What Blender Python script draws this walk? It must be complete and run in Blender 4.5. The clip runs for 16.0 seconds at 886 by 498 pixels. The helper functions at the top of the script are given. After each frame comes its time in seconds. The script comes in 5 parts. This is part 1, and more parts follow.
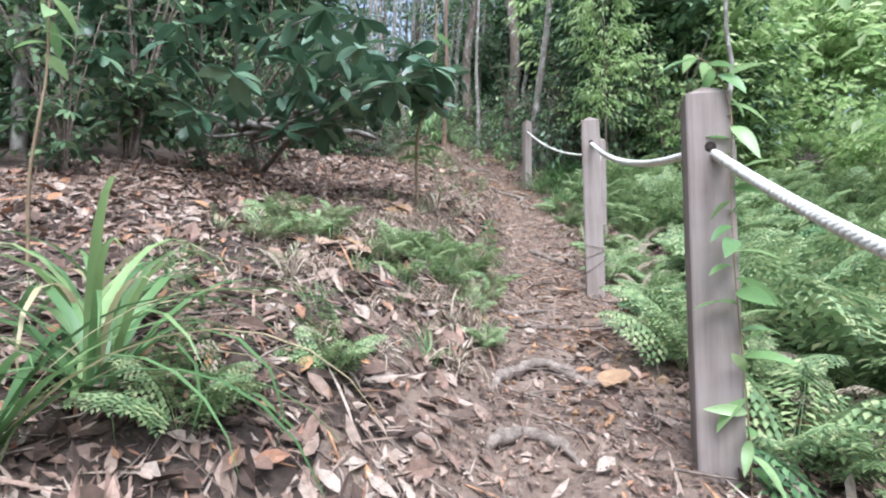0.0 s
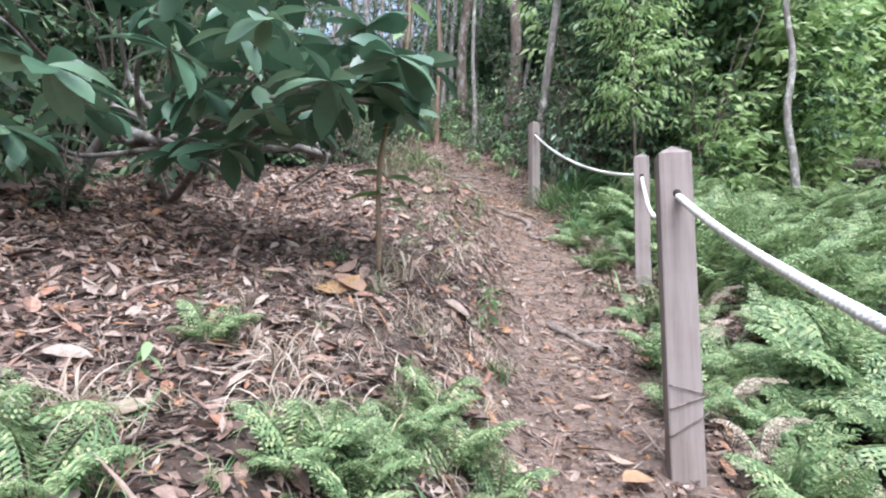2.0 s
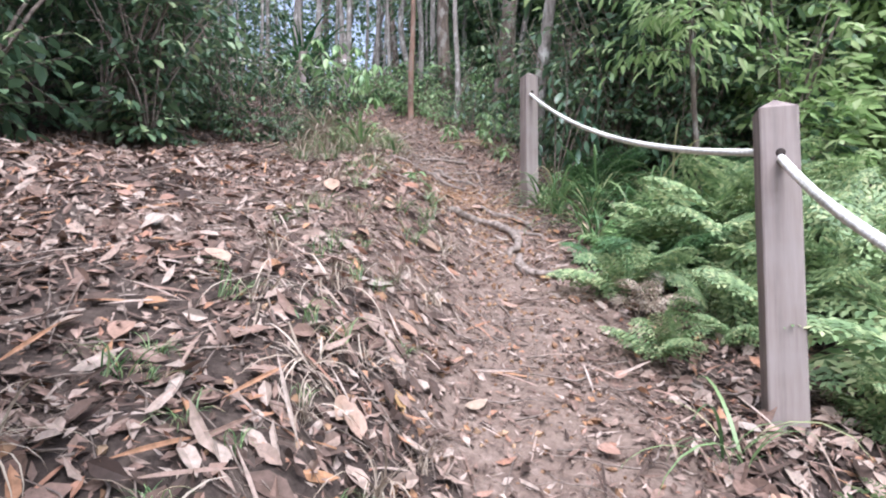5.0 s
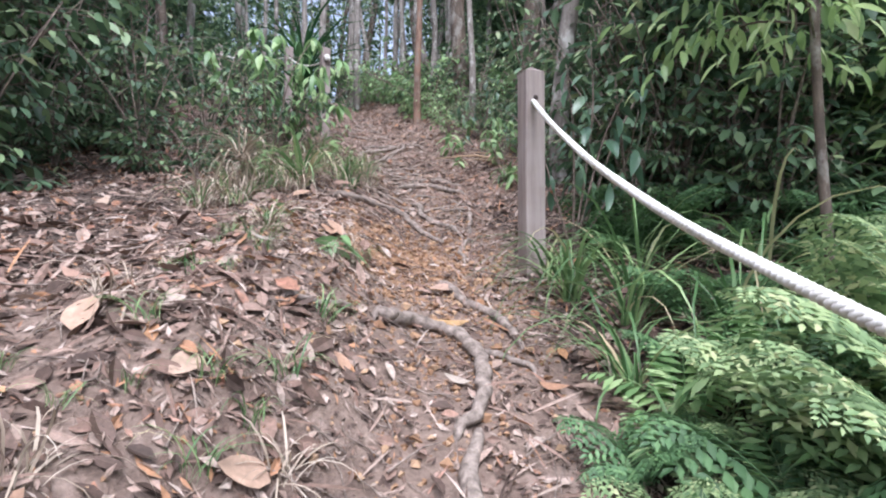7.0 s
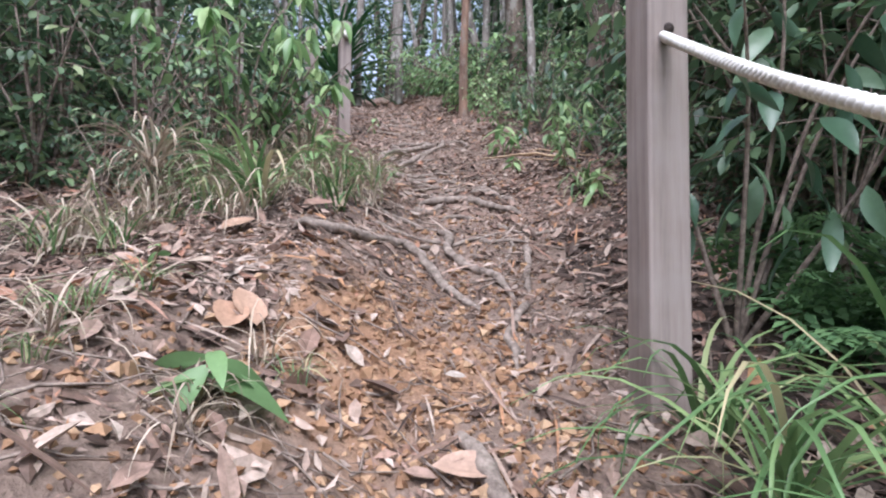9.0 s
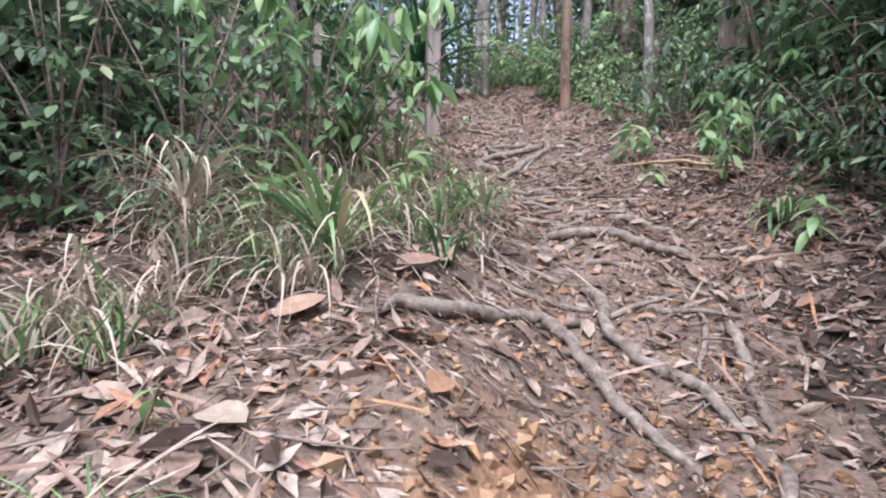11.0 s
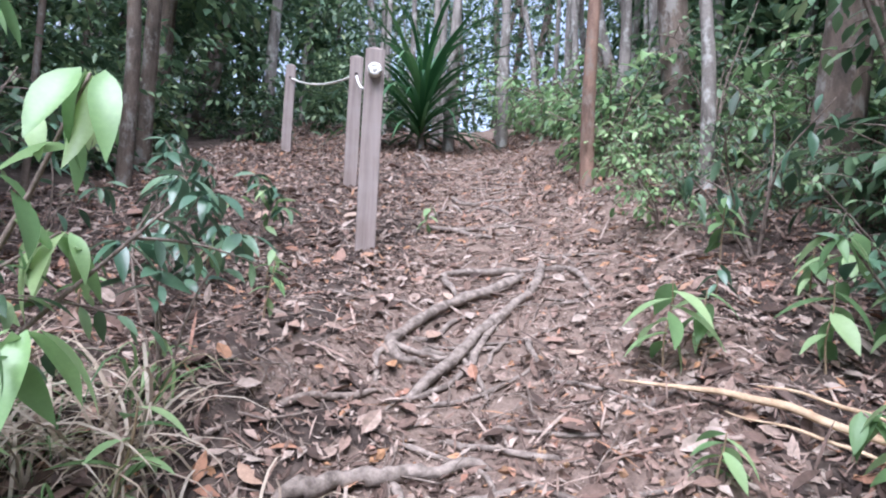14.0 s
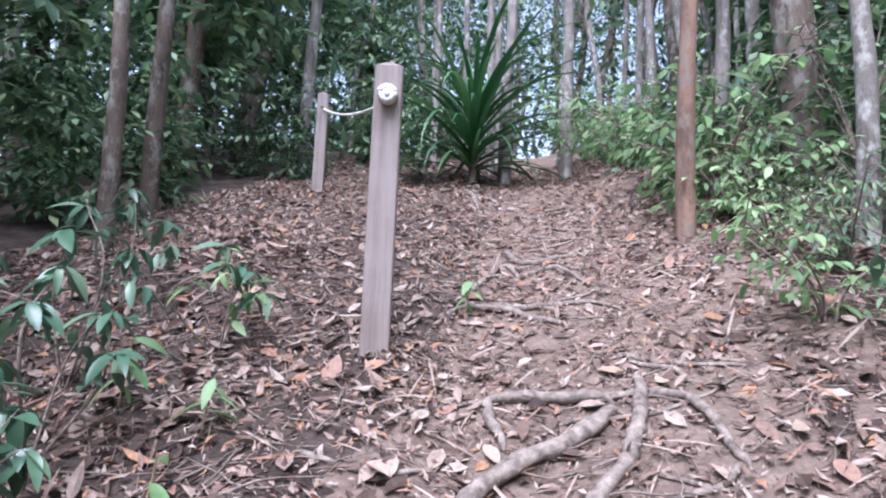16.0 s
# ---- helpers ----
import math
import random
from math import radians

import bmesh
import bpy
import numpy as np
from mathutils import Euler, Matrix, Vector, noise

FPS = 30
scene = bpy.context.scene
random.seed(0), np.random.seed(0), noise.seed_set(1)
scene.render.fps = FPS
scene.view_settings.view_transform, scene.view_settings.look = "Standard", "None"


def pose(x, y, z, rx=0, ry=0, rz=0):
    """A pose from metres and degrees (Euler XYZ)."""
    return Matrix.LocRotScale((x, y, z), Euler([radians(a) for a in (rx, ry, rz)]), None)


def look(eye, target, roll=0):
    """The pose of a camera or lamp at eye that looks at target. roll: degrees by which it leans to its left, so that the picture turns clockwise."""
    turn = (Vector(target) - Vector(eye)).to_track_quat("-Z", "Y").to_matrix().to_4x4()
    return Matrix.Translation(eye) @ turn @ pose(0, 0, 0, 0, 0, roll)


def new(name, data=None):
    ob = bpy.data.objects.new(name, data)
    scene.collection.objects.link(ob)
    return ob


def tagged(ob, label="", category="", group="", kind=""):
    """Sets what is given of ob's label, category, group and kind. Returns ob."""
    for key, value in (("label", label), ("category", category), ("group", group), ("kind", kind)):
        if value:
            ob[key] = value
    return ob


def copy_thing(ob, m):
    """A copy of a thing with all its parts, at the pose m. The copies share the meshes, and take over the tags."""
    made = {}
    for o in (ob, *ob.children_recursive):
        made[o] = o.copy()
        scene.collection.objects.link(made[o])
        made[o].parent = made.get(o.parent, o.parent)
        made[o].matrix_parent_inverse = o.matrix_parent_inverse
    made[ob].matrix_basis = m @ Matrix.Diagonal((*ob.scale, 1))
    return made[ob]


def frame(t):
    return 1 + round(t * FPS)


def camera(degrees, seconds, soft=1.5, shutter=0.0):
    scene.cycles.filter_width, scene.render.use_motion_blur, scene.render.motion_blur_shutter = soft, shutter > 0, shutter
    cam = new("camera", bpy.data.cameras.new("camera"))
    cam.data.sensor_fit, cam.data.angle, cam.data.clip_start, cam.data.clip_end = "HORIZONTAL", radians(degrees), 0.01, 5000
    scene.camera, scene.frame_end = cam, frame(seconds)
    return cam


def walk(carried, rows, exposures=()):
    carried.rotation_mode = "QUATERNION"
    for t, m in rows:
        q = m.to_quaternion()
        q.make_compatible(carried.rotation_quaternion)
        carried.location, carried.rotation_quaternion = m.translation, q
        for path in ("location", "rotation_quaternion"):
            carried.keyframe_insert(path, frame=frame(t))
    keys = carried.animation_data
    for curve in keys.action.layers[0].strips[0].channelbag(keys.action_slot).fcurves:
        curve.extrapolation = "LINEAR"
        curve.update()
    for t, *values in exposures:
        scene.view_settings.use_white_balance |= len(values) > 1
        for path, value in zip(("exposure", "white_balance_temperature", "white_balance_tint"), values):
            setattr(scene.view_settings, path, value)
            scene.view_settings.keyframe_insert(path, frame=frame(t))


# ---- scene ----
cam = camera(75.0, 16.0, soft=2.1)
METRES, EYE, TILT, LEAN, TURN = 14.5, 1.25, 6.5, -0.8, 0.0
ROWS = [
    (0.0, 0.0, 0.0, 0.0, -0.0, 0.0, 0.0),
    (0.5, 0.0012, 0.0357, -0.0012, -0.57, -0.28, -0.11),
    (1.0, 0.0064, 0.0707, 0.0204, -0.86, -0.67, -0.25),
    (1.5, 0.0115, 0.1033, 0.0353, -0.57, -0.84, -0.18),
    (2.0, 0.0095, 0.1376, 0.0434, -0.3, -1.1, -0.06),
    (2.5, 0.0107, 0.1649, 0.0495, -0.22, -1.45, 0.3),
    (3.0, 0.0184, 0.201, 0.055, -0.41, -1.8, 0.51),
    (3.5, 0.0176, 0.2403, 0.0555, -0.25, -2.12, 0.58),
    (4.0, 0.0276, 0.2783, 0.0595, -0.27, -2.25, 0.5),
    (6.5, 0.078, 0.4553, 0.0893, 1.91, -3.39, 1.13),
    (7.0, 0.0892, 0.4921, 0.1033, 4.28, -3.39, 1.09),
    (7.5, 0.0904, 0.53, 0.1027, 5.66, -3.39, 1.18),
    (8.0, 0.0925, 0.5601, 0.105, 6.68, -3.35, 1.35),
    (8.5, 0.0942, 0.595, 0.1133, 7.82, -3.31, 1.4),
    (9.0, 0.0861, 0.6243, 0.1169, 10.03, -3.38, 1.47),
    (11.5, 0.0534, 0.7045, 0.1503, 17.83, -4.46, 1.46),
    (12.0, 0.0542, 0.7274, 0.1667, 13.27, -4.52, 2.74),
    (12.5, 0.0552, 0.7622, 0.1665, 11.86, -3.64, 1.84),
    (13.0, 0.0618, 0.8008, 0.1737, 12.5, -2.72, 0.21),
    (13.5, 0.0671, 0.8306, 0.1889, 18.18, -1.63, 0.27),
    (14.0, 0.0597, 0.8485, 0.1922, 22.35, -1.83, 0.53),
    (14.5, 0.0547, 0.8594, 0.1984, 24.31, -2.35, 0.17),
    (15.0, 0.0482, 0.8782, 0.2006, 29.39, -1.71, 1.64),
    (15.5, 0.0428, 0.8987, 0.2154, 32.75, -0.57, 2.71),
    (16.0, 0.0328, 0.9299, 0.2145, 28.48, 0.49, 1.29),
]
EXPOSURES = [(0.0, 1.34, 5650, 10), (4.0, 1.4, 5700, 18), (9.0, 1.18, 5750, 18), (12.5, 1.37, 5650, 17), (16.0, 1.55, 5350, 22)]
walk(cam, [(t, pose(0, 0, EYE, TILT, LEAN, TURN) @ pose(METRES * x, METRES * y, METRES * z, 90 + pitch, roll, yaw)) for t, x, y, z, yaw, pitch, roll in ROWS],
     exposures=EXPOSURES)


# ---- world and light: a bright overcast sky over a half-open wood ----
world = bpy.data.worlds.new("overcast_sky")
scene.world = world
world.use_nodes = True
wn = world.node_tree
sky = wn.nodes.new("ShaderNodeTexSky")
sky.sky_type = "NISHITA"
sky.sun_disc = False
sky.sun_elevation, sky.sun_rotation = radians(61), radians(172)
sky.air_density, sky.dust_density, sky.ozone_density = 1.0, 2.5, 1.0
veil = wn.nodes.new("ShaderNodeHueSaturation")  # thin cloud washes the blue out
veil.inputs["Saturation"].default_value = 0.55
wn.links.new(sky.outputs[0], veil.inputs["Color"])
wn.links.new(veil.outputs[0], wn.nodes["Background"].inputs[0])
wn.nodes["Background"].inputs[1].default_value = 0.15
sun_data = bpy.data.lights.new("sun", "SUN")
sun_data.energy, sun_data.angle, sun_data.color = 2.6, radians(48), (1.0, 0.985, 0.95)
sun = new("sun", sun_data)
sun.matrix_world = look((1.5, -11, 20), (0, 0, 0))

# ---- mesh helpers ----


def mesh_of(name, verts, faces, mats, smooth=True, index=None):
    """A mesh from arrays: verts (n, 3), faces a list of arrays of triangles or quads."""
    faces = [np.asarray(f, dtype=np.int32) for f in faces if len(f)]
    me = bpy.data.meshes.new(name)
    verts = np.asarray(verts, dtype=np.float32)
    me.vertices.add(len(verts))
    me.vertices.foreach_set("co", verts.ravel())
    sizes = np.concatenate([np.full(len(f), f.shape[1], dtype=np.int32) for f in faces])
    loops = np.concatenate([f.ravel() for f in faces])
    me.loops.add(len(loops))
    me.loops.foreach_set("vertex_index", loops)
    me.polygons.add(len(sizes))
    me.polygons.foreach_set("loop_start", np.concatenate([[0], np.cumsum(sizes)[:-1]]).astype(np.int32))
    me.polygons.foreach_set("loop_total", sizes)
    me.polygons.foreach_set("use_smooth", np.full(len(sizes), smooth))
    for m in mats if isinstance(mats, (list, tuple)) else [mats]:
        me.materials.append(m)
    if index is not None:
        me.polygons.foreach_set("material_index", np.asarray(index, dtype=np.int32))
    me.update(calc_edges=True)
    me.validate()
    return me


def part(name, me, parent, label="", m=None):
    """Links a mesh as one part under a thing or a part."""
    ob = new(name, me)
    ob.parent = parent
    if m is not None:
        ob.matrix_basis = m
    return tagged(ob, label)


def thing(name, me, m, label, category, group="", kind=""):
    ob = new(name, me)
    ob.matrix_basis = m
    return tagged(ob, label, category, group, kind)


def leaf_shape(n, width, fold=0.15, droop=0.2, power=0.8, peak=0.5, stalk=0.0):
    """A leaf 1 long along +y: n cross-sections of left, middle and right points, folded and drooping."""
    V, quads, tris = [(0, 0, 0)], [], []
    if stalk:
        V[0] = (0, -stalk, 0)
    for i in range(1, n):
        t = i / n
        s = t ** (math.log(0.5) / math.log(peak))
        w = 0.5 * width * math.sin(math.pi * s) ** power
        z = -droop * t * t
        V += [(-w, t, z + fold * w), (0, t, z), (w, t, z + fold * w)]
    V.append((0, 1, -droop))
    last = len(V) - 1
    tris += [(0, 2, 1), (0, 3, 2), (last, last - 3, last - 2), (last, last - 2, last - 1)]
    for i in range(n - 2):
        a = 1 + 3 * i
        quads += [(a, a + 1, a + 4, a + 3), (a + 1, a + 2, a + 5, a + 4)]
    return np.array(V, float), np.array(tris, int).reshape(-1, 3), np.array(quads, int).reshape(-1, 4)


def blade_shape(n, width, bend, taper=1.0):
    """A strap-like blade 1 long that rises and arches over."""
    V, quads = [], []
    ang, p = math.pi / 2, np.array([0.0, 0.0])
    for i in range(n + 1):
        t = i / n
        w = 0.5 * width * (1 - t ** 2.2 * taper) * (0.6 + 0.4 * min(1, 4 * t))
        V += [(-w, p[0], p[1] + 0.35 * w), (0, p[0], p[1]), (w, p[0], p[1] + 0.35 * w)]
        p = p + np.array([math.cos(ang), math.sin(ang)]) / n
        ang -= bend * (0.65 + 0.7 * t) / n
        if i < n:
            a = 3 * i
            quads += [(a, a + 1, a + 4, a + 3), (a + 1, a + 2, a + 5, a + 4)]
    return np.array(V, float), np.zeros((0, 3), int), np.array(quads, int)


def turns(yaw, pitch, roll):
    """Rotation matrices (n, 3, 3) that point +y along yaw (0 = +y, to the left) and pitch (up), rolled about it."""
    cy, sy, cp, sp, cr, sr = np.cos(yaw), np.sin(yaw), np.cos(pitch), np.sin(pitch), np.cos(roll), np.sin(roll)
    zero, one = np.zeros_like(cy), np.ones_like(cy)
    Z = np.stack([np.stack([cy, -sy, zero], -1), np.stack([sy, cy, zero], -1), np.stack([zero, zero, one], -1)], -2)
    X = np.stack([np.stack([one, zero, zero], -1), np.stack([zero, cp, -sp], -1), np.stack([zero, sp, cp], -1)], -2)
    Y = np.stack([np.stack([cr, zero, sr], -1), np.stack([zero, one, zero], -1), np.stack([-sr, zero, cr], -1)], -2)
    return Z @ X @ Y


def strewn(shape, place, rot, size):
    """Copies of a shape as one set of arrays."""
    V, tris, quads = shape
    n, m = len(place), len(V)
    out = (np.einsum("nij,mj->nmi", rot, V) * np.asarray(size).reshape(n, 1, -1) + place[:, None, :]).reshape(-1, 3)
    step = (np.arange(n) * m)[:, None, None]
    return out, (tris[None] + step).reshape(-1, 3), (quads[None] + step).reshape(-1, 4)


def joined(pieces):
    """Several (verts, tris, quads) as one."""
    V, T, Q, base = [], [], [], 0
    for v, t, q in pieces:
        V.append(v), T.append(np.asarray(t).reshape(-1, 3) + base), Q.append(np.asarray(q).reshape(-1, 4) + base)
        base += len(v)
    return np.concatenate(V), np.concatenate(T), np.concatenate(Q)


def tube(points, radii, sides=8, rough=0.0, seed=0, flat=1.0):
    """A closed tapered tube along points."""
    P = np.asarray(points, float)
    R = np.interp(np.linspace(0, 1, len(P)), np.linspace(0, 1, len(np.atleast_1d(radii))), np.atleast_1d(radii))
    g = np.random.default_rng(seed)
    T = np.gradient(P, axis=0)
    T /= np.linalg.norm(T, axis=1)[:, None] + 1e-9
    ref = np.array([0, 0, 1.0]) if abs(T[:, 2]).mean() < 0.8 else np.array([1.0, 0, 0])
    S = np.cross(T, ref)
    S /= np.linalg.norm(S, axis=1)[:, None] + 1e-9
    U = np.cross(S, T)
    a = np.linspace(0, 2 * np.pi, sides, endpoint=False)
    lump = 1 + rough * g.normal(0, 1, (len(P), sides))
    V = P[:, None] + (np.cos(a)[None, :, None] * S[:, None] + flat * np.sin(a)[None, :, None] * U[:, None]) * (R[:, None] * lump)[..., None]
    V = V.reshape(-1, 3)
    i, j = np.meshgrid(np.arange(len(P) - 1), np.arange(sides), indexing="ij")
    k = (j + 1) % sides
    Q = np.stack([i * sides + j, i * sides + k, (i + 1) * sides + k, (i + 1) * sides + j], -1).reshape(-1, 4)
    n = len(V)
    V = np.concatenate([V, P[:1], P[-1:]])
    j = np.arange(sides)
    k = (j + 1) % sides
    tris = np.concatenate([np.stack([np.full(sides, n), k, j], -1), np.stack([np.full(sides, n + 1), n - sides + j, n - sides + k], -1)])
    return V, tris, Q


def smooth_line(points, n):
    """A smooth curve of n points through the given ones (Catmull-Rom)."""
    P = np.asarray(points, float)
    P = np.concatenate([[2 * P[0] - P[1]], P, [2 * P[-1] - P[-2]]])
    out = []
    for u in np.linspace(0, len(P) - 3 - 1e-6, n):
        i, t = int(u), u % 1
        a, b, c, d = P[i:i + 4]
        out.append(0.5 * (2 * b + (c - a) * t + (2 * a - 5 * b + 4 * c - d) * t * t + (3 * b - a - 3 * c + d) * t ** 3))
    return np.array(out)


# ---- the lie of the land ----
LATTICE = np.random.default_rng(3).random((257, 257))


def lumps(x, y, size):
    """Smooth noise between 0 and 1."""
    u, v = np.asarray(x) / size + 51.3, np.asarray(y) / size + 87.7
    i, j = np.floor(u).astype(int), np.floor(v).astype(int)
    fu, fv = u - i, v - j
    fu, fv = fu * fu * (3 - 2 * fu), fv * fv * (3 - 2 * fv)
    L = lambda a, b: LATTICE[a % 257, b % 257]
    return (L(i, j) * (1 - fu) + L(i + 1, j) * fu) * (1 - fv) + (L(i, j + 1) * (1 - fu) + L(i + 1, j + 1) * fu) * fv


# Along the walk: y, the trail's middle x, its height, the rise of the bank on the left and of the ground on the right.
STATIONS = np.array([
    (-60, -1.0, -9.0, 0.3, 0.0), (-8, -0.3, -1.9, 0.3, -0.1), (0, 0.15, 0.10, 0.32, -0.15), (1, 0.3, 0.55, 0.33, -0.2),
    (2.4, 0.55, 1.02, 0.3, -0.25), (3.8, 0.75, 1.28, 0.38, -0.15), (5.2, 0.95, 1.57, 0.50, -0.1), (6.4, 1.12, 1.91, 0.50, -0.05),
    (7.0, 1.12, 2.2, 0.50, -0.02), (9.3, 1.2, 3.12, 0.50, 0.05), (10.4, 1.12, 3.51, 0.44, 0.12), (11.6, 0.9, 3.97, 0.42, 0.15),
    (12.7, 0.65, 4.47, 0.36, 0.12), (13.5, 0.42, 4.76, 0.27, 0.04), (15, 0.05, 5.37, 0.2, 0.0), (17.4, -0.8, 6.36, 0.15, 0.15),
    (19.8, -1.9, 7.32, 0.1, 0.15), (26, -4.5, 9.6, 0.1, 0.1), (60, -12, 16, 0, 0), (400, -12, 22, 0, 0)])
FINE = np.arange(-60, 100, 0.1)
KERNEL = np.exp(-0.5 * (np.arange(-15, 16) / 5.0) ** 2)
KERNEL /= KERNEL.sum()
TABLE = [np.convolve(np.pad(np.interp(FINE, STATIONS[:, 0], STATIONS[:, k]), 15, mode="edge"), KERNEL, mode="valid") for k in range(1, 5)]


def ramp(v, a, b):
    t = np.clip((v - a) / (b - a), 0, 1)
    return t * t * (3 - 2 * t)


def trail_x(y):
    return np.interp(y, FINE, TABLE[0])


def ground_z(x, y):
    """Height of the bare ground."""
    x, y = np.asarray(x, float), np.asarray(y, float)
    d = x - trail_x(y)
    z = np.where(y > 95, np.interp(y, STATIONS[:, 0], STATIONS[:, 2]), np.interp(y, FINE, TABLE[1]))
    left, right = np.interp(y, FINE, TABLE[2]), np.interp(y, FINE, TABLE[3])
    edge = 0.12 * (lumps(y, y * 0 + 3, 0.7) - 0.5)
    worn = ramp(y, 8.0, 9.6) * ramp(-y, -13.5, -12)  # the worn corner, where the bank lies flatter
    z = z + left * ramp(-d, 0.24 - 0.14 * worn + edge, 1.15 - 0.12 * worn + edge) + right * ramp(d, 0.4 + edge, 1.1)
    far = np.clip(-d - 0.95, 0, None)
    z = z + (1 - 0.75 * worn) * 2.6 * (1 - np.exp(-far * 0.16 / 2.6))
    z = z - 0.9 * (1 - np.exp(-np.clip(d - 1.5, 0, None) * 0.05))
    off = ramp(np.abs(d), 0.2, 1.0)
    near = np.clip(1 - np.abs(y) / 120, 0, 1)
    z = z + near * ((0.05 + 0.16 * off) * (lumps(x, y, 1.3) - 0.5) + (0.035 + 0.05 * off) * (lumps(x + 9, y, 0.38) - 0.5) + 0.025 * (lumps(x, y + 5, 0.13) - 0.5))
    return z


def on_ground(x, y, lift=0.0):
    return Vector((x, y, float(ground_z(x, y)) + lift))


def ground_normals(x, y, e=0.12):
    n = np.stack([-(ground_z(x + e, y) - ground_z(x - e, y)) / (2 * e), -(ground_z(x, y + e) - ground_z(x, y - e)) / (2 * e), np.ones_like(x)], -1)
    return n / np.linalg.norm(n, axis=1)[:, None]

# ---- materials ----
def nodes_of(name):
    m = bpy.data.materials.new(name)
    m.use_nodes = True
    t = m.node_tree
    return m, t, t.nodes["Principled BSDF"]


def node(t, kind, **values):
    n = t.nodes.new(kind)
    for k, v in values.items():
        n.inputs[k.replace("_", " ")].default_value = v
    return n


def mixed(t, fac, a, b, mode="MIX"):
    """Mix of two colours (sockets or tuples)."""
    n = t.nodes.new("ShaderNodeMix")
    n.data_type, n.blend_type = "RGBA", mode
    for socket, v in ((n.inputs[0], fac), (n.inputs[6], a), (n.inputs[7], b)):
        if isinstance(v, (int, float)):
            socket.default_value = v
        elif isinstance(v, tuple):
            socket.default_value = (*v, 1) if len(v) == 3 else v
        else:
            t.links.new(v, socket)
    return n.outputs[2]


def grain(t, scale, detail=4, rough=0.6, stretch=None):
    n = node(t, "ShaderNodeTexNoise", Scale=scale, Detail=detail, Roughness=rough)
    c = t.nodes.new("ShaderNodeTexCoord")
    if stretch:
        mp = t.nodes.new("ShaderNodeMapping")
        mp.inputs["Scale"].default_value = stretch
        t.links.new(c.outputs["Object"], mp.inputs[0])
        t.links.new(mp.outputs[0], n.inputs["Vector"])
    else:
        t.links.new(c.outputs["Object"], n.inputs["Vector"])
    return n.outputs[0]


def ramped(t, fac, stops):
    n = t.nodes.new("ShaderNodeValToRGB")
    e = n.color_ramp.elements
    while len(e) < len(stops):
        e.new(0.5)
    for k, (p, c) in zip(e, stops):
        k.position, k.color = p, (*c, 1)
    t.links.new(fac, n.inputs[0])
    return n.outputs[0]


def bumped(t, bsdf, height, strength, distance=0.01):
    b = node(t, "ShaderNodeBump", Strength=strength, Distance=distance)
    t.links.new(height, b.inputs["Height"])
    t.links.new(b.outputs[0], bsdf.inputs["Normal"])


def chance(t):
    """A number of its own for each loose piece."""
    g, o, f = t.nodes.new("ShaderNodeNewGeometry"), t.nodes.new("ShaderNodeObjectInfo"), t.nodes.new("ShaderNodeMath")
    t.links.new(g.outputs["Random Per Island"], f.inputs[0])
    t.links.new(o.outputs["Random"], f.inputs[1])
    f.operation = "ADD"
    w = t.nodes.new("ShaderNodeMath")
    w.operation = "FRACT"
    t.links.new(f.outputs[0], w.inputs[0])
    return w.outputs[0]


def leaf_material(name, stops, rough=0.45, through_light=0.3, spec=0.4, blotch=0.25, spots=9):
    """Thin leaf: a glossy top over a body that lets light through."""
    m, t, b = nodes_of(name)
    colour = ramped(t, chance(t), stops)
    colour = mixed(t, blotch, colour, ramped(t, grain(t, spots, 4, 0.7), [(0.3, (0.35, 0.38, 0.32)), (0.7, (1.0, 1.0, 0.95))]), "MULTIPLY")
    t.links.new(colour, b.inputs["Base Color"])
    b.inputs["Roughness"].default_value = rough
    b.inputs["Specular IOR Level"].default_value = spec
    if through_light:
        tr, mx = t.nodes.new("ShaderNodeBsdfTranslucent"), t.nodes.new("ShaderNodeMixShader")
        t.links.new(colour, tr.inputs[0])
        mx.inputs[0].default_value = through_light
        t.links.new(b.outputs[0], mx.inputs[1])
        t.links.new(tr.outputs[0], mx.inputs[2])
        t.links.new(mx.outputs[0], t.nodes["Material Output"].inputs[0])
    return m


def bark_material(name, dark, light, scale=14, rough=0.85, patch=None, stretch=(1, 1, 0.25)):
    m, t, b = nodes_of(name)
    g = grain(t, scale, 5, 0.65, stretch)
    colour = ramped(t, g, [(0.32, dark), (0.68, light)])
    colour = mixed(t, 0.5, colour, ramped(t, grain(t, scale * 6, 3), [(0.3, (0.5, 0.5, 0.5)), (0.7, (1, 1, 1))]), "MULTIPLY")
    if patch:
        n = grain(t, 7, 5, 0.7, (1, 1, 0.6))
        mask = ramped(t, n, [(0.5, (0, 0, 0)), (0.62, (1, 1, 1))])
        colour = mixed(t, mask, colour, patch)
    t.links.new(colour, b.inputs["Base Color"])
    b.inputs["Roughness"].default_value = rough
    b.inputs["Specular IOR Level"].default_value = 0.25
    bumped(t, b, g, 0.7, 0.012)
    return m


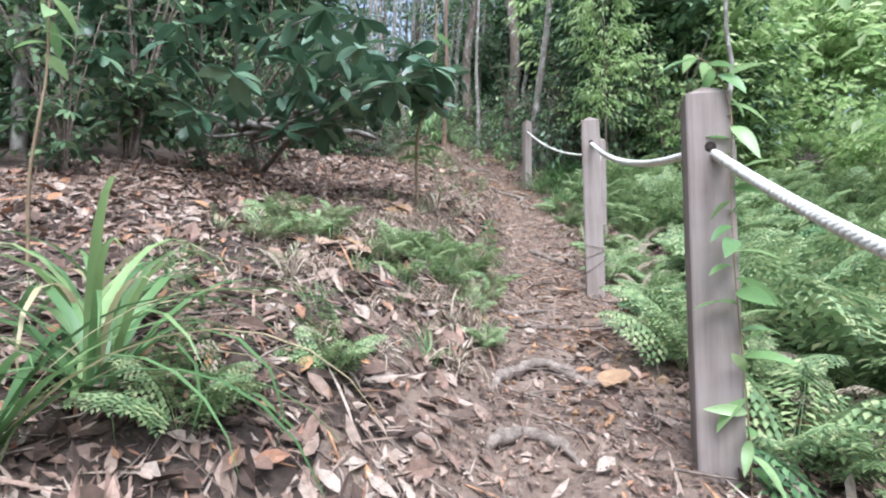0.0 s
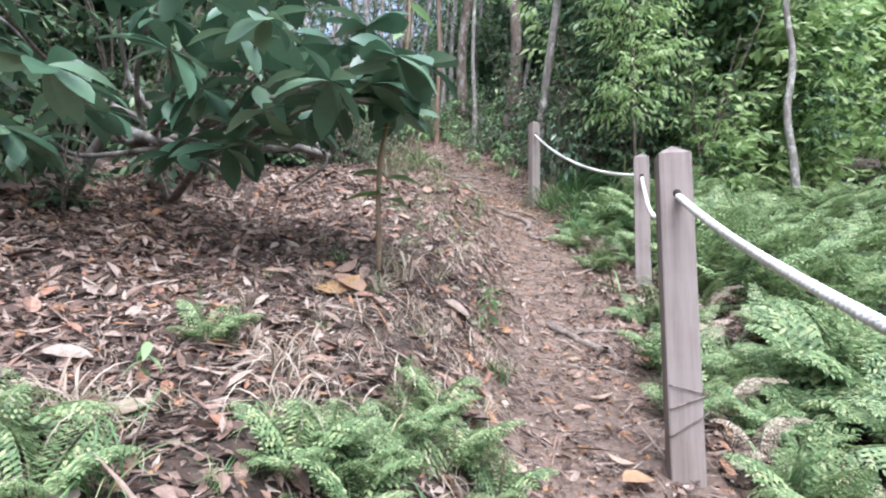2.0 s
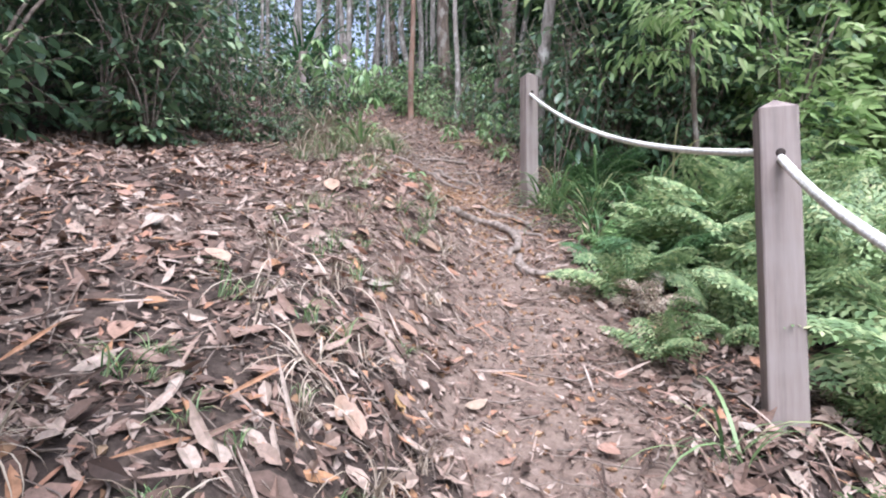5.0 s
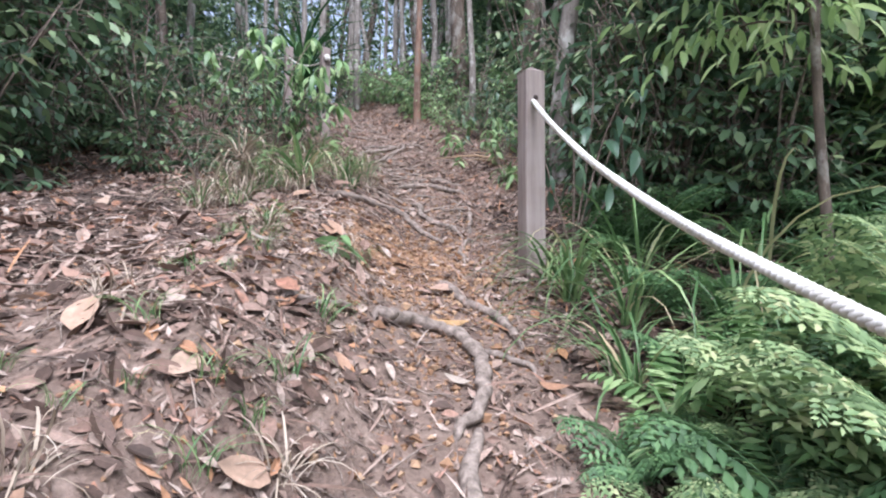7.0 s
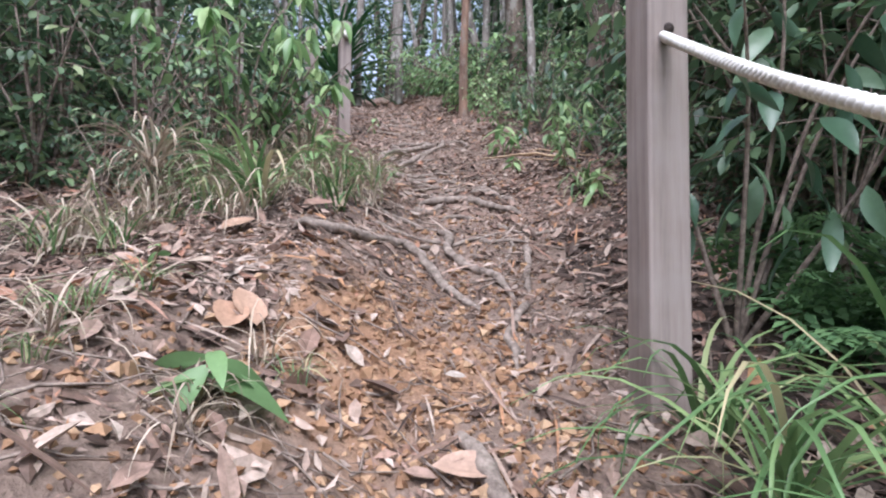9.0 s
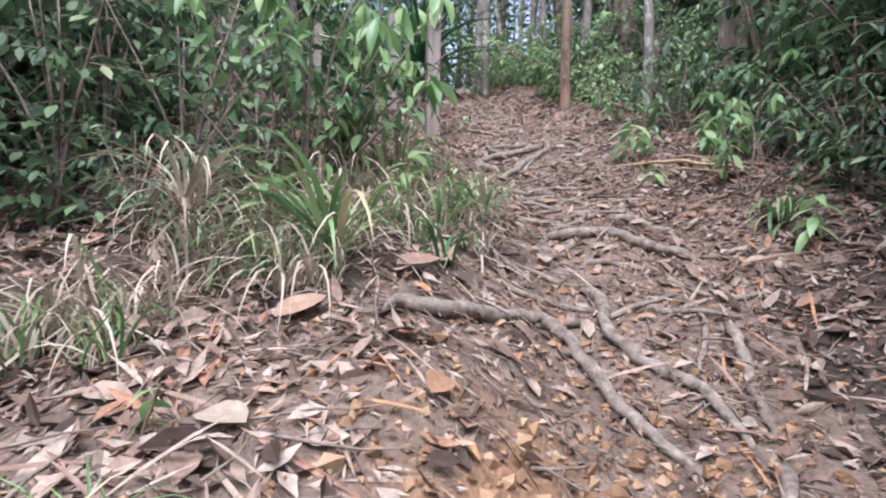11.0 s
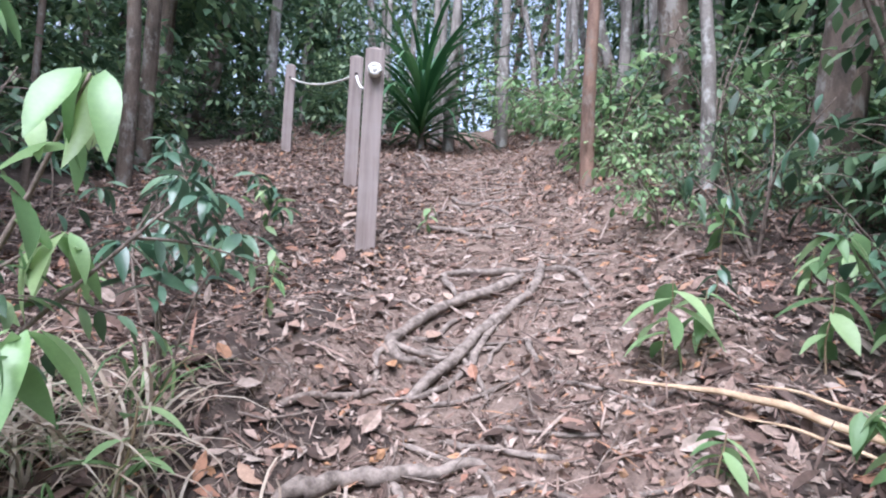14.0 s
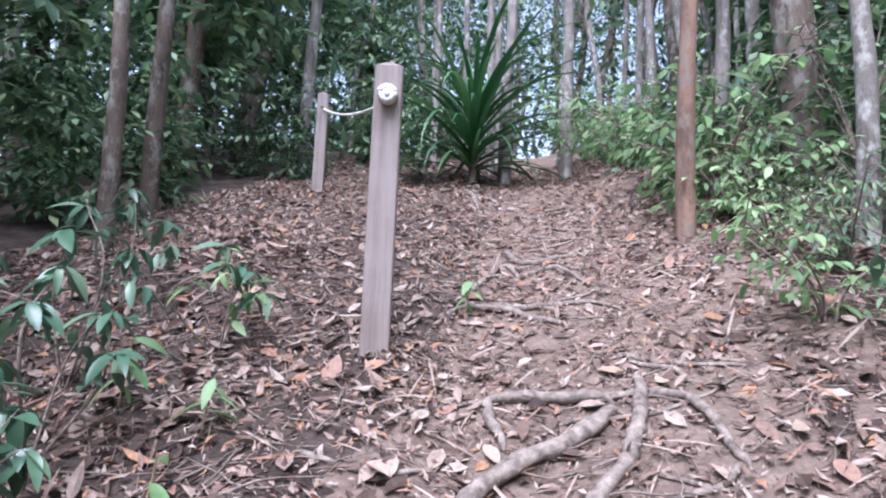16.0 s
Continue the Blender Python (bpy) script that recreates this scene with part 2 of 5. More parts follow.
def soil_material():
    m, t, b = nodes_of("trail_soil")
    fine, mid, big = grain(t, 55, 5, 0.7), grain(t, 9, 5), grain(t, 1.1, 4)
    colour = ramped(t, mid, [(0.3, (0.11, 0.077, 0.06)), (0.5, (0.215, 0.155, 0.122)), (0.72, (0.34, 0.26, 0.21))])
    colour = mixed(t, ramped(t, big, [(0.42, (0, 0, 0)), (0.62, (0.75, 0.75, 0.75))]), colour, (0.25, 0.185, 0.145))
    # the bare orange clay where the bank has worn through
    c = t.nodes.new("ShaderNodeTexCoord")
    d = t.nodes.new("ShaderNodeVectorMath")
    d.operation = "DISTANCE"
    s = t.nodes.new("ShaderNodeMapping")
    s.inputs["Scale"].default_value = (1.3, 0.75, 0)
    t.links.new(c.outputs["Object"], s.inputs[0])
    t.links.new(s.outputs[0], d.inputs[0])
    d.inputs[1].default_value = (0.85, 8.0, 0)
    a = t.nodes.new("ShaderNodeMath")
    a.operation = "ADD"
    t.links.new(d.outputs["Value"], a.inputs[0])
    t.links.new(grain(t, 3.5, 4), a.inputs[1])
    mask = ramped(t, a.outputs[0], [(0.7, (0.85, 0.85, 0.85)), (1.35, (0, 0, 0))])
    colour = mixed(t, mask, colour, (0.33, 0.19, 0.11))
    colour = mixed(t, 0.6, colour, ramped(t, fine, [(0.3, (0.4, 0.4, 0.4)), (0.65, (1.1, 1.1, 1.1))]), "MULTIPLY")
    t.links.new(colour, b.inputs["Base Color"])
    b.inputs["Roughness"].default_value = 0.95
    b.inputs["Specular IOR Level"].default_value = 0.15
    bumped(t, b, fine, 0.9, 0.02)
    return m


def humus_material():
    m, t, b = nodes_of("dark_humus")
    fine, mid = grain(t, 60, 5, 0.7), grain(t, 7, 5)
    colour = ramped(t, mid, [(0.3, (0.045, 0.033, 0.027)), (0.55, (0.10, 0.076, 0.062)), (0.75, (0.19, 0.145, 0.115))])
    colour = mixed(t, 0.6, colour, ramped(t, fine, [(0.3, (0.4, 0.4, 0.4)), (0.65, (1.1, 1.1, 1.1))]), "MULTIPLY")
    t.links.new(colour, b.inputs["Base Color"])
    b.inputs["Roughness"].default_value = 0.95
    b.inputs["Specular IOR Level"].default_value = 0.15
    bumped(t, b, fine, 0.9, 0.02)
    return m


SOIL, HUMUS = soil_material(), humus_material()
LITTER = leaf_material("dead_leaves", [(0.0, (0.062, 0.040, 0.033)), (0.25, (0.146, 0.096, 0.078)), (0.5, (0.286, 0.182, 0.147)), (0.7, (0.426, 0.312, 0.262)), (0.88, (0.510, 0.408, 0.359)), (0.93, (0.374, 0.192, 0.138)), (1.0, (0.499, 0.269, 0.147))], 0.65, 0.05, 0.2, 0.8, 38)
FALLEN = leaf_material("fresh_fallen_leaf", [(0.0, (0.40, 0.22, 0.14)), (0.3, (0.52, 0.38, 0.30)), (0.6, (0.36, 0.21, 0.16)), (0.85, (0.42, 0.36, 0.32)), (0.95, (0.46, 0.27, 0.15)), (1.0, (0.48, 0.30, 0.14))], 0.55, 0.08, 0.25, 0.7, 5)
STRAW = leaf_material("dry_grass", [(0.0, (0.24, 0.18, 0.135)), (0.5, (0.42, 0.34, 0.26)), (1.0, (0.56, 0.48, 0.39))], 0.7, 0.15, 0.2, 0.3)
FERN = leaf_material("fern_green", [(0.0, (0.121, 0.189, 0.088)), (0.4, (0.218, 0.321, 0.147)), (0.8, (0.356, 0.445, 0.215)), (1.0, (0.519, 0.539, 0.293))], 0.5, 0.35, 0.35, 0.2)
FERN_DARK = leaf_material("fern_dark_green", [(0.0, (0.064, 0.121, 0.054)), (0.5, (0.110, 0.214, 0.091)), (1.0, (0.181, 0.308, 0.128))], 0.45, 0.3, 0.4, 0.25)
GRASS = leaf_material("sedge_green", [(0.0, (0.072, 0.146, 0.053)), (0.5, (0.156, 0.269, 0.105)), (0.85, (0.277, 0.385, 0.162)), (1.0, (0.560, 0.446, 0.283))], 0.4, 0.3, 0.45, 0.2)
LEATHERY = leaf_material("leathery_leaf", [(0.0, (0.056, 0.111, 0.065)), (0.6, (0.098, 0.183, 0.109)), (1.0, (0.175, 0.263, 0.156))], 0.3, 0.2, 0.5, 0.25)
YOUNG = leaf_material("young_leaf", [(0.0, (0.150, 0.278, 0.111)), (0.5, (0.289, 0.454, 0.187)), (1.0, (0.469, 0.607, 0.303))], 0.32, 0.4, 0.5, 0.3)
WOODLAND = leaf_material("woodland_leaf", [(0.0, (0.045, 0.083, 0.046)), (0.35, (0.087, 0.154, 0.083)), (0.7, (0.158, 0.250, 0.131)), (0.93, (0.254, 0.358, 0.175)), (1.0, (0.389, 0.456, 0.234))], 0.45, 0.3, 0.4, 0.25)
BRIGHT = leaf_material("bright_tree_leaf", [(0.0, (0.121, 0.215, 0.088)), (0.5, (0.240, 0.391, 0.169)), (1.0, (0.431, 0.576, 0.284))], 0.42, 0.45, 0.4, 0.2)
# lightened past real leaf colour, to imitate open sky light on the clearing's foliage
EDGE = leaf_material("lightened_clearing_leaf", [(0.0, (0.20, 0.31, 0.12)), (0.4, (0.36, 0.50, 0.21)), (0.8, (0.52, 0.64, 0.31)), (1.0, (0.62, 0.69, 0.40))], 0.4, 0.6, 0.45, 0.2)
PANDAN = leaf_material("strap_leaf", [(0.0, (0.02, 0.07, 0.025)), (0.6, (0.045, 0.13, 0.045)), (1.0, (0.09, 0.19, 0.07))], 0.35, 0.2, 0.45, 0.25)
BARK_GREY = bark_material("grey_bark", (0.10, 0.085, 0.072), (0.32, 0.285, 0.25), 9, patch=(0.40, 0.385, 0.345))
BARK_BROWN = bark_material("brown_bark", (0.055, 0.042, 0.033), (0.19, 0.145, 0.11), 12, patch=(0.24, 0.22, 0.19))
BARK_ORANGE = bark_material("orange_bark", (0.10, 0.065, 0.048), (0.33, 0.205, 0.145), 7, patch=(0.19, 0.15, 0.12))
ROOT = bark_material("root_bark", (0.10, 0.078, 0.063), (0.36, 0.295, 0.245), 22, stretch=(1, 1, 1))
TWIG = bark_material("twig_bark", (0.10, 0.075, 0.06), (0.34, 0.27, 0.22), 30, stretch=(1, 1, 1))
STEM = bark_material("green_brown_stem", (0.17, 0.115, 0.07), (0.36, 0.27, 0.17), 20)


def post_material():
    m, t, b = nodes_of("weathered_post_wood")
    g = grain(t, 16, 6, 0.7, (1, 1, 0.05))
    colour = ramped(t, g, [(0.3, (0.135, 0.105, 0.092)), (0.5, (0.235, 0.187, 0.163)), (0.75, (0.34, 0.285, 0.255))])
    colour = mixed(t, ramped(t, grain(t, 3, 4), [(0.4, (0, 0, 0)), (0.7, (0.6, 0.6, 0.6))]), colour, (0.32, 0.28, 0.26))
    t.links.new(colour, b.inputs["Base Color"])
    b.inputs["Roughness"].default_value = 0.8
    b.inputs["Specular IOR Level"].default_value = 0.25
    bumped(t, b, g, 0.35, 0.006)
    return m


def rope_material():
    m, t, b = nodes_of("white_rope_fibre")
    g = grain(t, 60, 4)
    colour = ramped(t, g, [(0.3, (0.50, 0.48, 0.43)), (0.65, (0.80, 0.78, 0.73))])
    colour = mixed(t, 0.4, colour, ramped(t, grain(t, 5, 4), [(0.35, (0.6, 0.58, 0.5)), (0.7, (1, 1, 1))]), "MULTIPLY")
    t.links.new(colour, b.inputs["Base Color"])
    b.inputs["Roughness"].default_value = 0.85
    bumped(t, b, g, 0.4, 0.003)
    return m


# near-black wood colour that stands in for the shade inside the rope holes
HOLE_SHADE = bark_material("hole_shade_wood", (0.02, 0.015, 0.012), (0.06, 0.045, 0.038), 30, stretch=(1, 1, 1))
POST_WOOD, ROPE_WHITE = post_material(), rope_material()
CRUMBS = leaf_material("clay_crumb", [(0.0, (0.20, 0.11, 0.065)), (0.5, (0.34, 0.20, 0.12)), (1.0, (0.46, 0.31, 0.20))], 0.9, 0, 0.15, 0.6, 30)
CUT_WOOD = bark_material("split_palm_wood", (0.36, 0.24, 0.14), (0.62, 0.47, 0.31), 16, stretch=(1, 0.1, 1))

# ---- the ground: one sheet out to the horizon ----
def spread(a, b, step, reach):
    core = np.arange(a, b + step / 2, step)
    out = np.cumsum(step * 1.22 ** np.arange(1, 60))
    out = out[out < reach]
    return np.concatenate([a - out[::-1], core, b + out])


GX, GY = np.meshgrid(spread(-4.5, 4.5, 0.07, 400), spread(0.5, 20, 0.07, 400))
GZ = ground_z(GX, GY)
nr, nc = GX.shape
ii, jj = np.meshgrid(np.arange(nr - 1), np.arange(nc - 1), indexing="ij")
cell = ii * nc + jj
cx, cy = GX[:-1, :-1], GY[:-1, :-1]
cd = cx - trail_x(cy) + 0.5 * (lumps(cx, cy, 0.5) - 0.5) + 0.4 * (lumps(cx + 7, cy, 0.17) - 0.5)
worn_bank = np.exp(-((cx - 0.55) / 0.9) ** 2 - ((cy - 10.4) / 1.3) ** 2) > 0.35 + 0.3 * (lumps(cx, cy, 0.3) - 0.5)
shoulder = (cd > -1.9) & (cd < 0.5) & (cy > 7.4) & (cy < 11.2)  # trodden ground beside the worn corner
bare = np.where(((cd > -0.62) & (cd < 0.5)) | worn_bank | shoulder | ((cy > 12.3) & (cd > -0.8) & (cd < 0.95)), 0, 1)
ground = new("ground", mesh_of("ground", np.stack([GX, GY, GZ], -1).reshape(-1, 3), [np.stack([cell, cell + 1, cell + nc + 1, cell + nc], -1).reshape(-1, 4)], [SOIL, HUMUS], True, bare.ravel()))
tagged(ground, "brown forest soil with worn orange clay on a rising trail", "ground", kind="structure")


# ---- posts and rope of the fence ----
POST_W = 0.136


def post_mesh(height):
    """A square post with chamfered edges and a low pyramid top."""
    bm = bmesh.new()
    bmesh.ops.create_cube(bm, size=1.0)
    bmesh.ops.scale(bm, vec=(POST_W, POST_W, height), verts=bm.verts)
    bmesh.ops.translate(bm, vec=(0, 0, height / 2), verts=bm.verts)
    bmesh.ops.bevel(bm, geom=[e for e in bm.edges if abs(e.verts[0].co.z - e.verts[1].co.z) > 0.5], offset=0.009, segments=2, affect="EDGES", profile=0.5)
    top = [f for f in bm.faces if f.normal.z > 0.9]
    for v in bmesh.ops.poke(bm, faces=top)["verts"]:
        v.co.z += 0.046
    for v in bm.verts:
        v.co.x += 0.003 * (float(lumps(v.co.z * 3, v.co.y * 9, 0.4)) - 0.5)
    me = bpy.data.meshes.new("post")
    bm.to_mesh(me)
    bm.free()
    me.materials.append(POST_WOOD)
    return me


# x, y, height of the top, turn, lean to the side and ahead, in metres and degrees
POSTS = [(0.84, 1.81, 1.955, -15, 0, 0), (1.155, 4.36, 2.755, -12, -1, 0), (1.96, 7.12, 3.46, -18, 0, 0), (1.545, 10.64, 4.90, 22, 0, 0),
         (-1.18, 15.32, 7.03, 32, 0, 0), (-2.3, 16.88, 7.72, 32, 0, 0), (-4.4, 18.5, 8.48, 35, 0, 0)]
post_body = post_mesh(1.72)
post_tops = []
V, t, q = tube([(0, -0.004, 0), (0, 0.001, 0), (0, 0.004, 0)], [0.017, 0.018, 0.017], 12)
hole_ring = mesh_of("rope_hole", V, [t, q], HOLE_SHADE)
for px, py, pz, turn, side, ahead in POSTS:
    m = pose(px, py, pz - 1.72, ahead, side, turn)
    post = thing("fence_post", post_body, m, "weathered brown square timber post with a pyramid top", "post", "rope fence posts")
    # flat dark discs on two faces imitate the shaded depth of the holes
    for s in (-1, 1):
        part("rope_hole", hole_ring, post, "dark disc for the shade inside a drilled hole", Matrix.Translation((0, s * (POST_W / 2 - 0.003), 1.545)))
    post_tops.append(m)


def rope_between(a, b, sag, radius=0.0165):
    """Three strands laid round one another along a hanging line."""
    a, b = Vector(a), Vector(b)
    n = max(40, int((b - a).length / 0.02))
    u = np.linspace(0, 1, n)
    C = np.array(a)[None] * (1 - u)[:, None] + np.array(b)[None] * u[:, None]
    C[:, 2] -= sag * 4 * u * (1 - u)
    T = np.gradient(C, axis=0)
    T /= np.linalg.norm(T, axis=1)[:, None]
    S = np.cross(T, [0, 0, 1.0])
    S /= np.linalg.norm(S, axis=1)[:, None]
    U = np.cross(S, T)
    length = u * (b - a).length
    out = []
    for k in range(3):
        w = length / 0.062 * 2 * math.pi + k * 2 * math.pi / 3
        out.append(tube(C + 0.36 * radius * (np.cos(w)[:, None] * S + np.sin(w)[:, None] * U), 0.72 * radius, 8))
    V, tr, q = joined(out)
    ob = new("rope", mesh_of("rope", V, [tr, q], ROPE_WHITE))
    return tagged(ob, "sagging off-white twisted rope strung through fence posts", "rope", "fence ropes")


def hole(k, dy=0.0, dx=0.0):
    return post_tops[k] @ Vector((dx, dy, 1.72 - 0.16))


rope_between((0.62, -0.9, 0.80), hole(0), 0.15)
rope_between(hole(0), hole(1), 0.10)
rope_between(hole(1), hole(2), 0.23)
rope_between(hole(2), hole(3), 0.165)
rope_between(hole(4), hole(5), 0.12, 0.013)
rope_between(hole(5), hole(6), 0.10, 0.013)


def knot(at):
    pts = [(0.034 * math.cos(a) * (1 + 0.1 * math.sin(3 * a)), -0.012 * (a / 3), 0.034 * math.sin(a)) for a in np.linspace(0, 4 * math.pi, 26)]
    V, tr, q = joined([tube(pts, 0.017, 7), tube([(0, 0.02, 0), (0, -0.03, 0), (0.01, -0.062, -0.012)], [0.03, 0.03, 0.022], 9)])
    ob = new("rope_knot", mesh_of("rope_knot", V, [tr, q], ROPE_WHITE))
    ob.matrix_basis = at
    return tagged(ob, "frayed off-white rope knot against the end post", "knot")


knot(Matrix.Translation(hole(4, -POST_W / 2 - 0.012)) @ pose(0, 0, 0, 0, 0, 32))

# ---- plants ----
PATH_XY = np.array([(0, 0), (0.13, 1.9), (0.38, 3.9), (0.75, 5.2), (1.1, 6.4), (1.3, 7.9), (1.3, 8.5), (0.95, 9.4), (0.73, 9.9), (0.75, 10.7), (0.92, 11.7), (0.7, 12.1), (0.41, 13.1)])


def clearance(x, y):
    """Distance from the line walked."""
    d = 99.0
    for a, b in zip(PATH_XY[:-1], PATH_XY[1:]):
        t = np.clip(((x - a[0]) * (b[0] - a[0]) + (y - a[1]) * (b[1] - a[1])) / ((b - a) @ (b - a)), 0, 1)
        d = min(d, math.hypot(x - a[0] - t * (b[0] - a[0]), y - a[1] - t * (b[1] - a[1])))
    return d


SMALL_LEAF = leaf_shape(3, 0.42, 0.25, 0.18)
WIDE_LEAF = leaf_shape(4, 0.46, 0.3, 0.25, 0.8, 0.45)
LONG_LEAF = leaf_shape(4, 0.3, 0.3, 0.3, 0.8, 0.45)
CHIP = (np.array([(0, 0, 0), (-0.21, 0.5, 0.05), (0, 1, -0.1), (0.21, 0.5, 0.05)]), np.array([(0, 2, 1), (0, 3, 2)]), np.zeros((0, 4), int))


def leafy_twigs(g, starts, yaws, pitches, lengths, per, size, shape, droop=0.5, spread_angle=1.0, jitter=0.3):
    """Twigs with leaves in two rows: (twig pieces, leaf arrays)."""
    twigs, P, Y, T, R, S = [], [], [], [], [], []
    for s, yaw, pitch, ln in zip(starts, yaws, pitches, lengths):
        pts, p, a = [np.array(s, float)], np.array(s, float), pitch
        for _ in range(4):
            a -= droop / 4
            p = p + ln / 4 * np.array([-math.sin(yaw) * math.cos(a), math.cos(yaw) * math.cos(a), math.sin(a)])
            pts.append(p)
        pts = np.array(pts)
        twigs.append(tube(pts, [0.006 * (0.5 + ln), 0.0015], 4))
        u = np.linspace(0.15, 1, per)
        at = np.stack([np.interp(u, np.linspace(0, 1, 5), pts[:, k]) for k in range(3)], -1)
        side = np.where(np.arange(per) % 2, 1, -1)
        side[-1] = 0
        P.append(at)
        Y.append(yaw + side * spread_angle + g.normal(0, jitter, per))
        T.append(np.full(per, a * 0.4) - 0.35 + g.normal(0, jitter, per))
        R.append(side * -0.2 + g.normal(0, jitter, per))
        S.append(size * g.uniform(0.65, 1.2, per))
    return twigs, strewn(shape, np.concatenate(P), turns(np.concatenate(Y), np.concatenate(T), np.concatenate(R)), np.concatenate(S))


def shrub_kind(seed, height, width, stems, twigs, per, size, shape, leaf_mat, stem_mat=TWIG, low=0.15, twig_len=(0.25, 0.55)):
    """Meshes of a shrub: its stems and its foliage."""
    g = np.random.default_rng(seed)
    wood, starts, yaws, pitches, lengths = [], [], [], [], []
    for k in range(stems):
        yaw, lean = g.uniform(0, 6.28), g.uniform(0.1, 0.5) * width / height * 2
        h = height * g.uniform(0.7, 1.0)
        pts = smooth_line([(0.03 * math.cos(yaw), 0.03 * math.sin(yaw), -0.1), (0.2 * lean * h * -math.sin(yaw), 0.2 * lean * h * math.cos(yaw), 0.4 * h), (lean * h * -math.sin(yaw) + g.normal(0, 0.05), lean * h * math.cos(yaw), h)], 9)
        wood.append(tube(pts, [0.014 * height ** 0.5, 0.004], 6, 0.06, seed + k))
        for _ in range(twigs):
            u = g.uniform(low, 1.0)
            starts.append([np.interp(u, np.linspace(0, 1, 9), pts[:, c]) for c in range(3)])
            yaws.append(g.uniform(0, 6.28))
            pitches.append(g.uniform(-0.1, 0.8))
            lengths.append(g.uniform(*twig_len) * width)
    tw, leaves = leafy_twigs(g, starts, yaws, pitches, lengths, per, size, shape)
    V, t, q = joined(wood + tw)
    stem = mesh_of("stem", V, [t, q], stem_mat)
    V, t, q = leaves
    return stem, mesh_of("foliage", V, [t, q], leaf_mat)


def plant(name, meshes, m, label, category, group="", names=("stem", "foliage")):
    e = new(name)
    e.matrix_basis = m
    tagged(e, label, category, group)
    for n, me in zip(names, meshes):
        part(n, me, e)
    return e


def tree_kind(seed, height, radius, bark, leaf_mat, crown_from=0.3, limbs=14, twigs=9, per=7, size=0.16, shape=None, lean=0.03, limb_len=1.6):
    g = np.random.default_rng(seed)
    bend = g.normal(0, lean * height, (5, 2)).cumsum(0) * 0.5
    line = smooth_line([(0, 0, -0.3)] + [(bend[k, 0], bend[k, 1], height * (k + 1) / 5) for k in range(5)], 24)
    wood = [tube(line, [radius * 1.35, radius * 1.05, radius, radius * 0.85, radius * 0.6, radius * 0.25], 9, 0.03, seed)]
    starts, yaws, pitches, lengths = [], [], [], []
    for k in range(limbs):
        u = crown_from + (1 - crown_from) * (k + g.uniform(0, 1)) / limbs
        s = np.array([np.interp(u, np.linspace(0, 1, 24), line[:, c]) for c in range(3)])
        yaw, ln = g.uniform(0, 6.28), limb_len * g.uniform(0.5, 1.2) * (1.15 - 0.5 * u)
        out = np.array([-math.sin(yaw), math.cos(yaw), 0.45])
        pts = smooth_line([s, s + out * ln * 0.5, s + out * ln * np.array([1, 1, 0.6])], 7)
        wood.append(tube(pts, [radius * 0.3, 0.006], 5, 0.04, seed + k))
        for _ in range(twigs):
            v = g.uniform(0.2, 1)
            starts.append([np.interp(v, np.linspace(0, 1, 7), pts[:, c]) for c in range(3)])
            yaws.append(yaw + g.normal(0, 1.2)), pitches.append(g.uniform(-0.3, 0.8)), lengths.append(g.uniform(0.3, 0.7))
    tw, leaves = leafy_twigs(g, starts, yaws, pitches, lengths, per, size, shape or CHIP)
    V, t, q = joined(wood)
    trunk = mesh_of("trunk", V, [t, q], bark)
    V, t, q = leaves
    return trunk, mesh_of("crown", V, [t, q], leaf_mat)


TREE_PARTS = ("trunk", "crown")
SHRUBS = [shrub_kind(11, 1.5, 0.9, 5, 8, 8, 0.11, SMALL_LEAF, WOODLAND), shrub_kind(12, 2.2, 1.1, 6, 9, 8, 0.13, SMALL_LEAF, WOODLAND),
          shrub_kind(13, 1.0, 0.8, 5, 8, 7, 0.10, LONG_LEAF, WOODLAND), shrub_kind(14, 2.8, 1.2, 6, 10, 8, 0.14, SMALL_LEAF, WOODLAND),
          shrub_kind(15, 0.7, 0.7, 5, 6, 6, 0.09, WIDE_LEAF, BRIGHT)]
SHRUB_LABEL = "dense dark green woodland shrub with small glossy leaves"
TREES = [tree_kind(21, 11, 0.085, BARK_GREY, WOODLAND, 0.35), tree_kind(22, 12, 0.11, BARK_BROWN, WOODLAND, 0.3), tree_kind(23, 9, 0.06, BARK_GREY, WOODLAND, 0.28, 12),
         tree_kind(24, 13, 0.14, BARK_BROWN, WOODLAND, 0.4, 16), tree_kind(25, 8, 0.045, BARK_BROWN, BRIGHT, 0.22, 12)]
BARE = tree_kind(26, 11, 0.075, BARK_GREY, WOODLAND, 0.6, 9, 7, 7)
TREES.append(BARE)


def at_ground(x, y, g, scale=(0.8, 1.2), sink=0.0, tilt=4):
    s = g.uniform(*scale)
    return Matrix.Translation(on_ground(x, y, -sink)) @ pose(0, 0, 0, g.normal(0, tilt), g.normal(0, tilt), g.uniform(0, 360)) @ Matrix.Scale(s, 4)


def by_fence(x, y):
    """Within reach of the upper fence, which is kept clear."""
    f = min(1.0, max(0.0, ((x + 1.18) * -3.22 + (y - 15.32) * 3.18) / (3.22 ** 2 + 3.18 ** 2)))
    return math.hypot(x + 1.18 + 3.22 * f, y - 15.32 - 3.18 * f) < 1.25


def put(master, x, y, g, scale=(0.8, 1.2), sink=0.0, tilt=4):
    m = at_ground(x, y, g, scale, sink, tilt)
    if by_fence(x, y):
        return None
    c = copy_thing(master, Matrix.Identity(4))
    c.matrix_basis = m
    return c


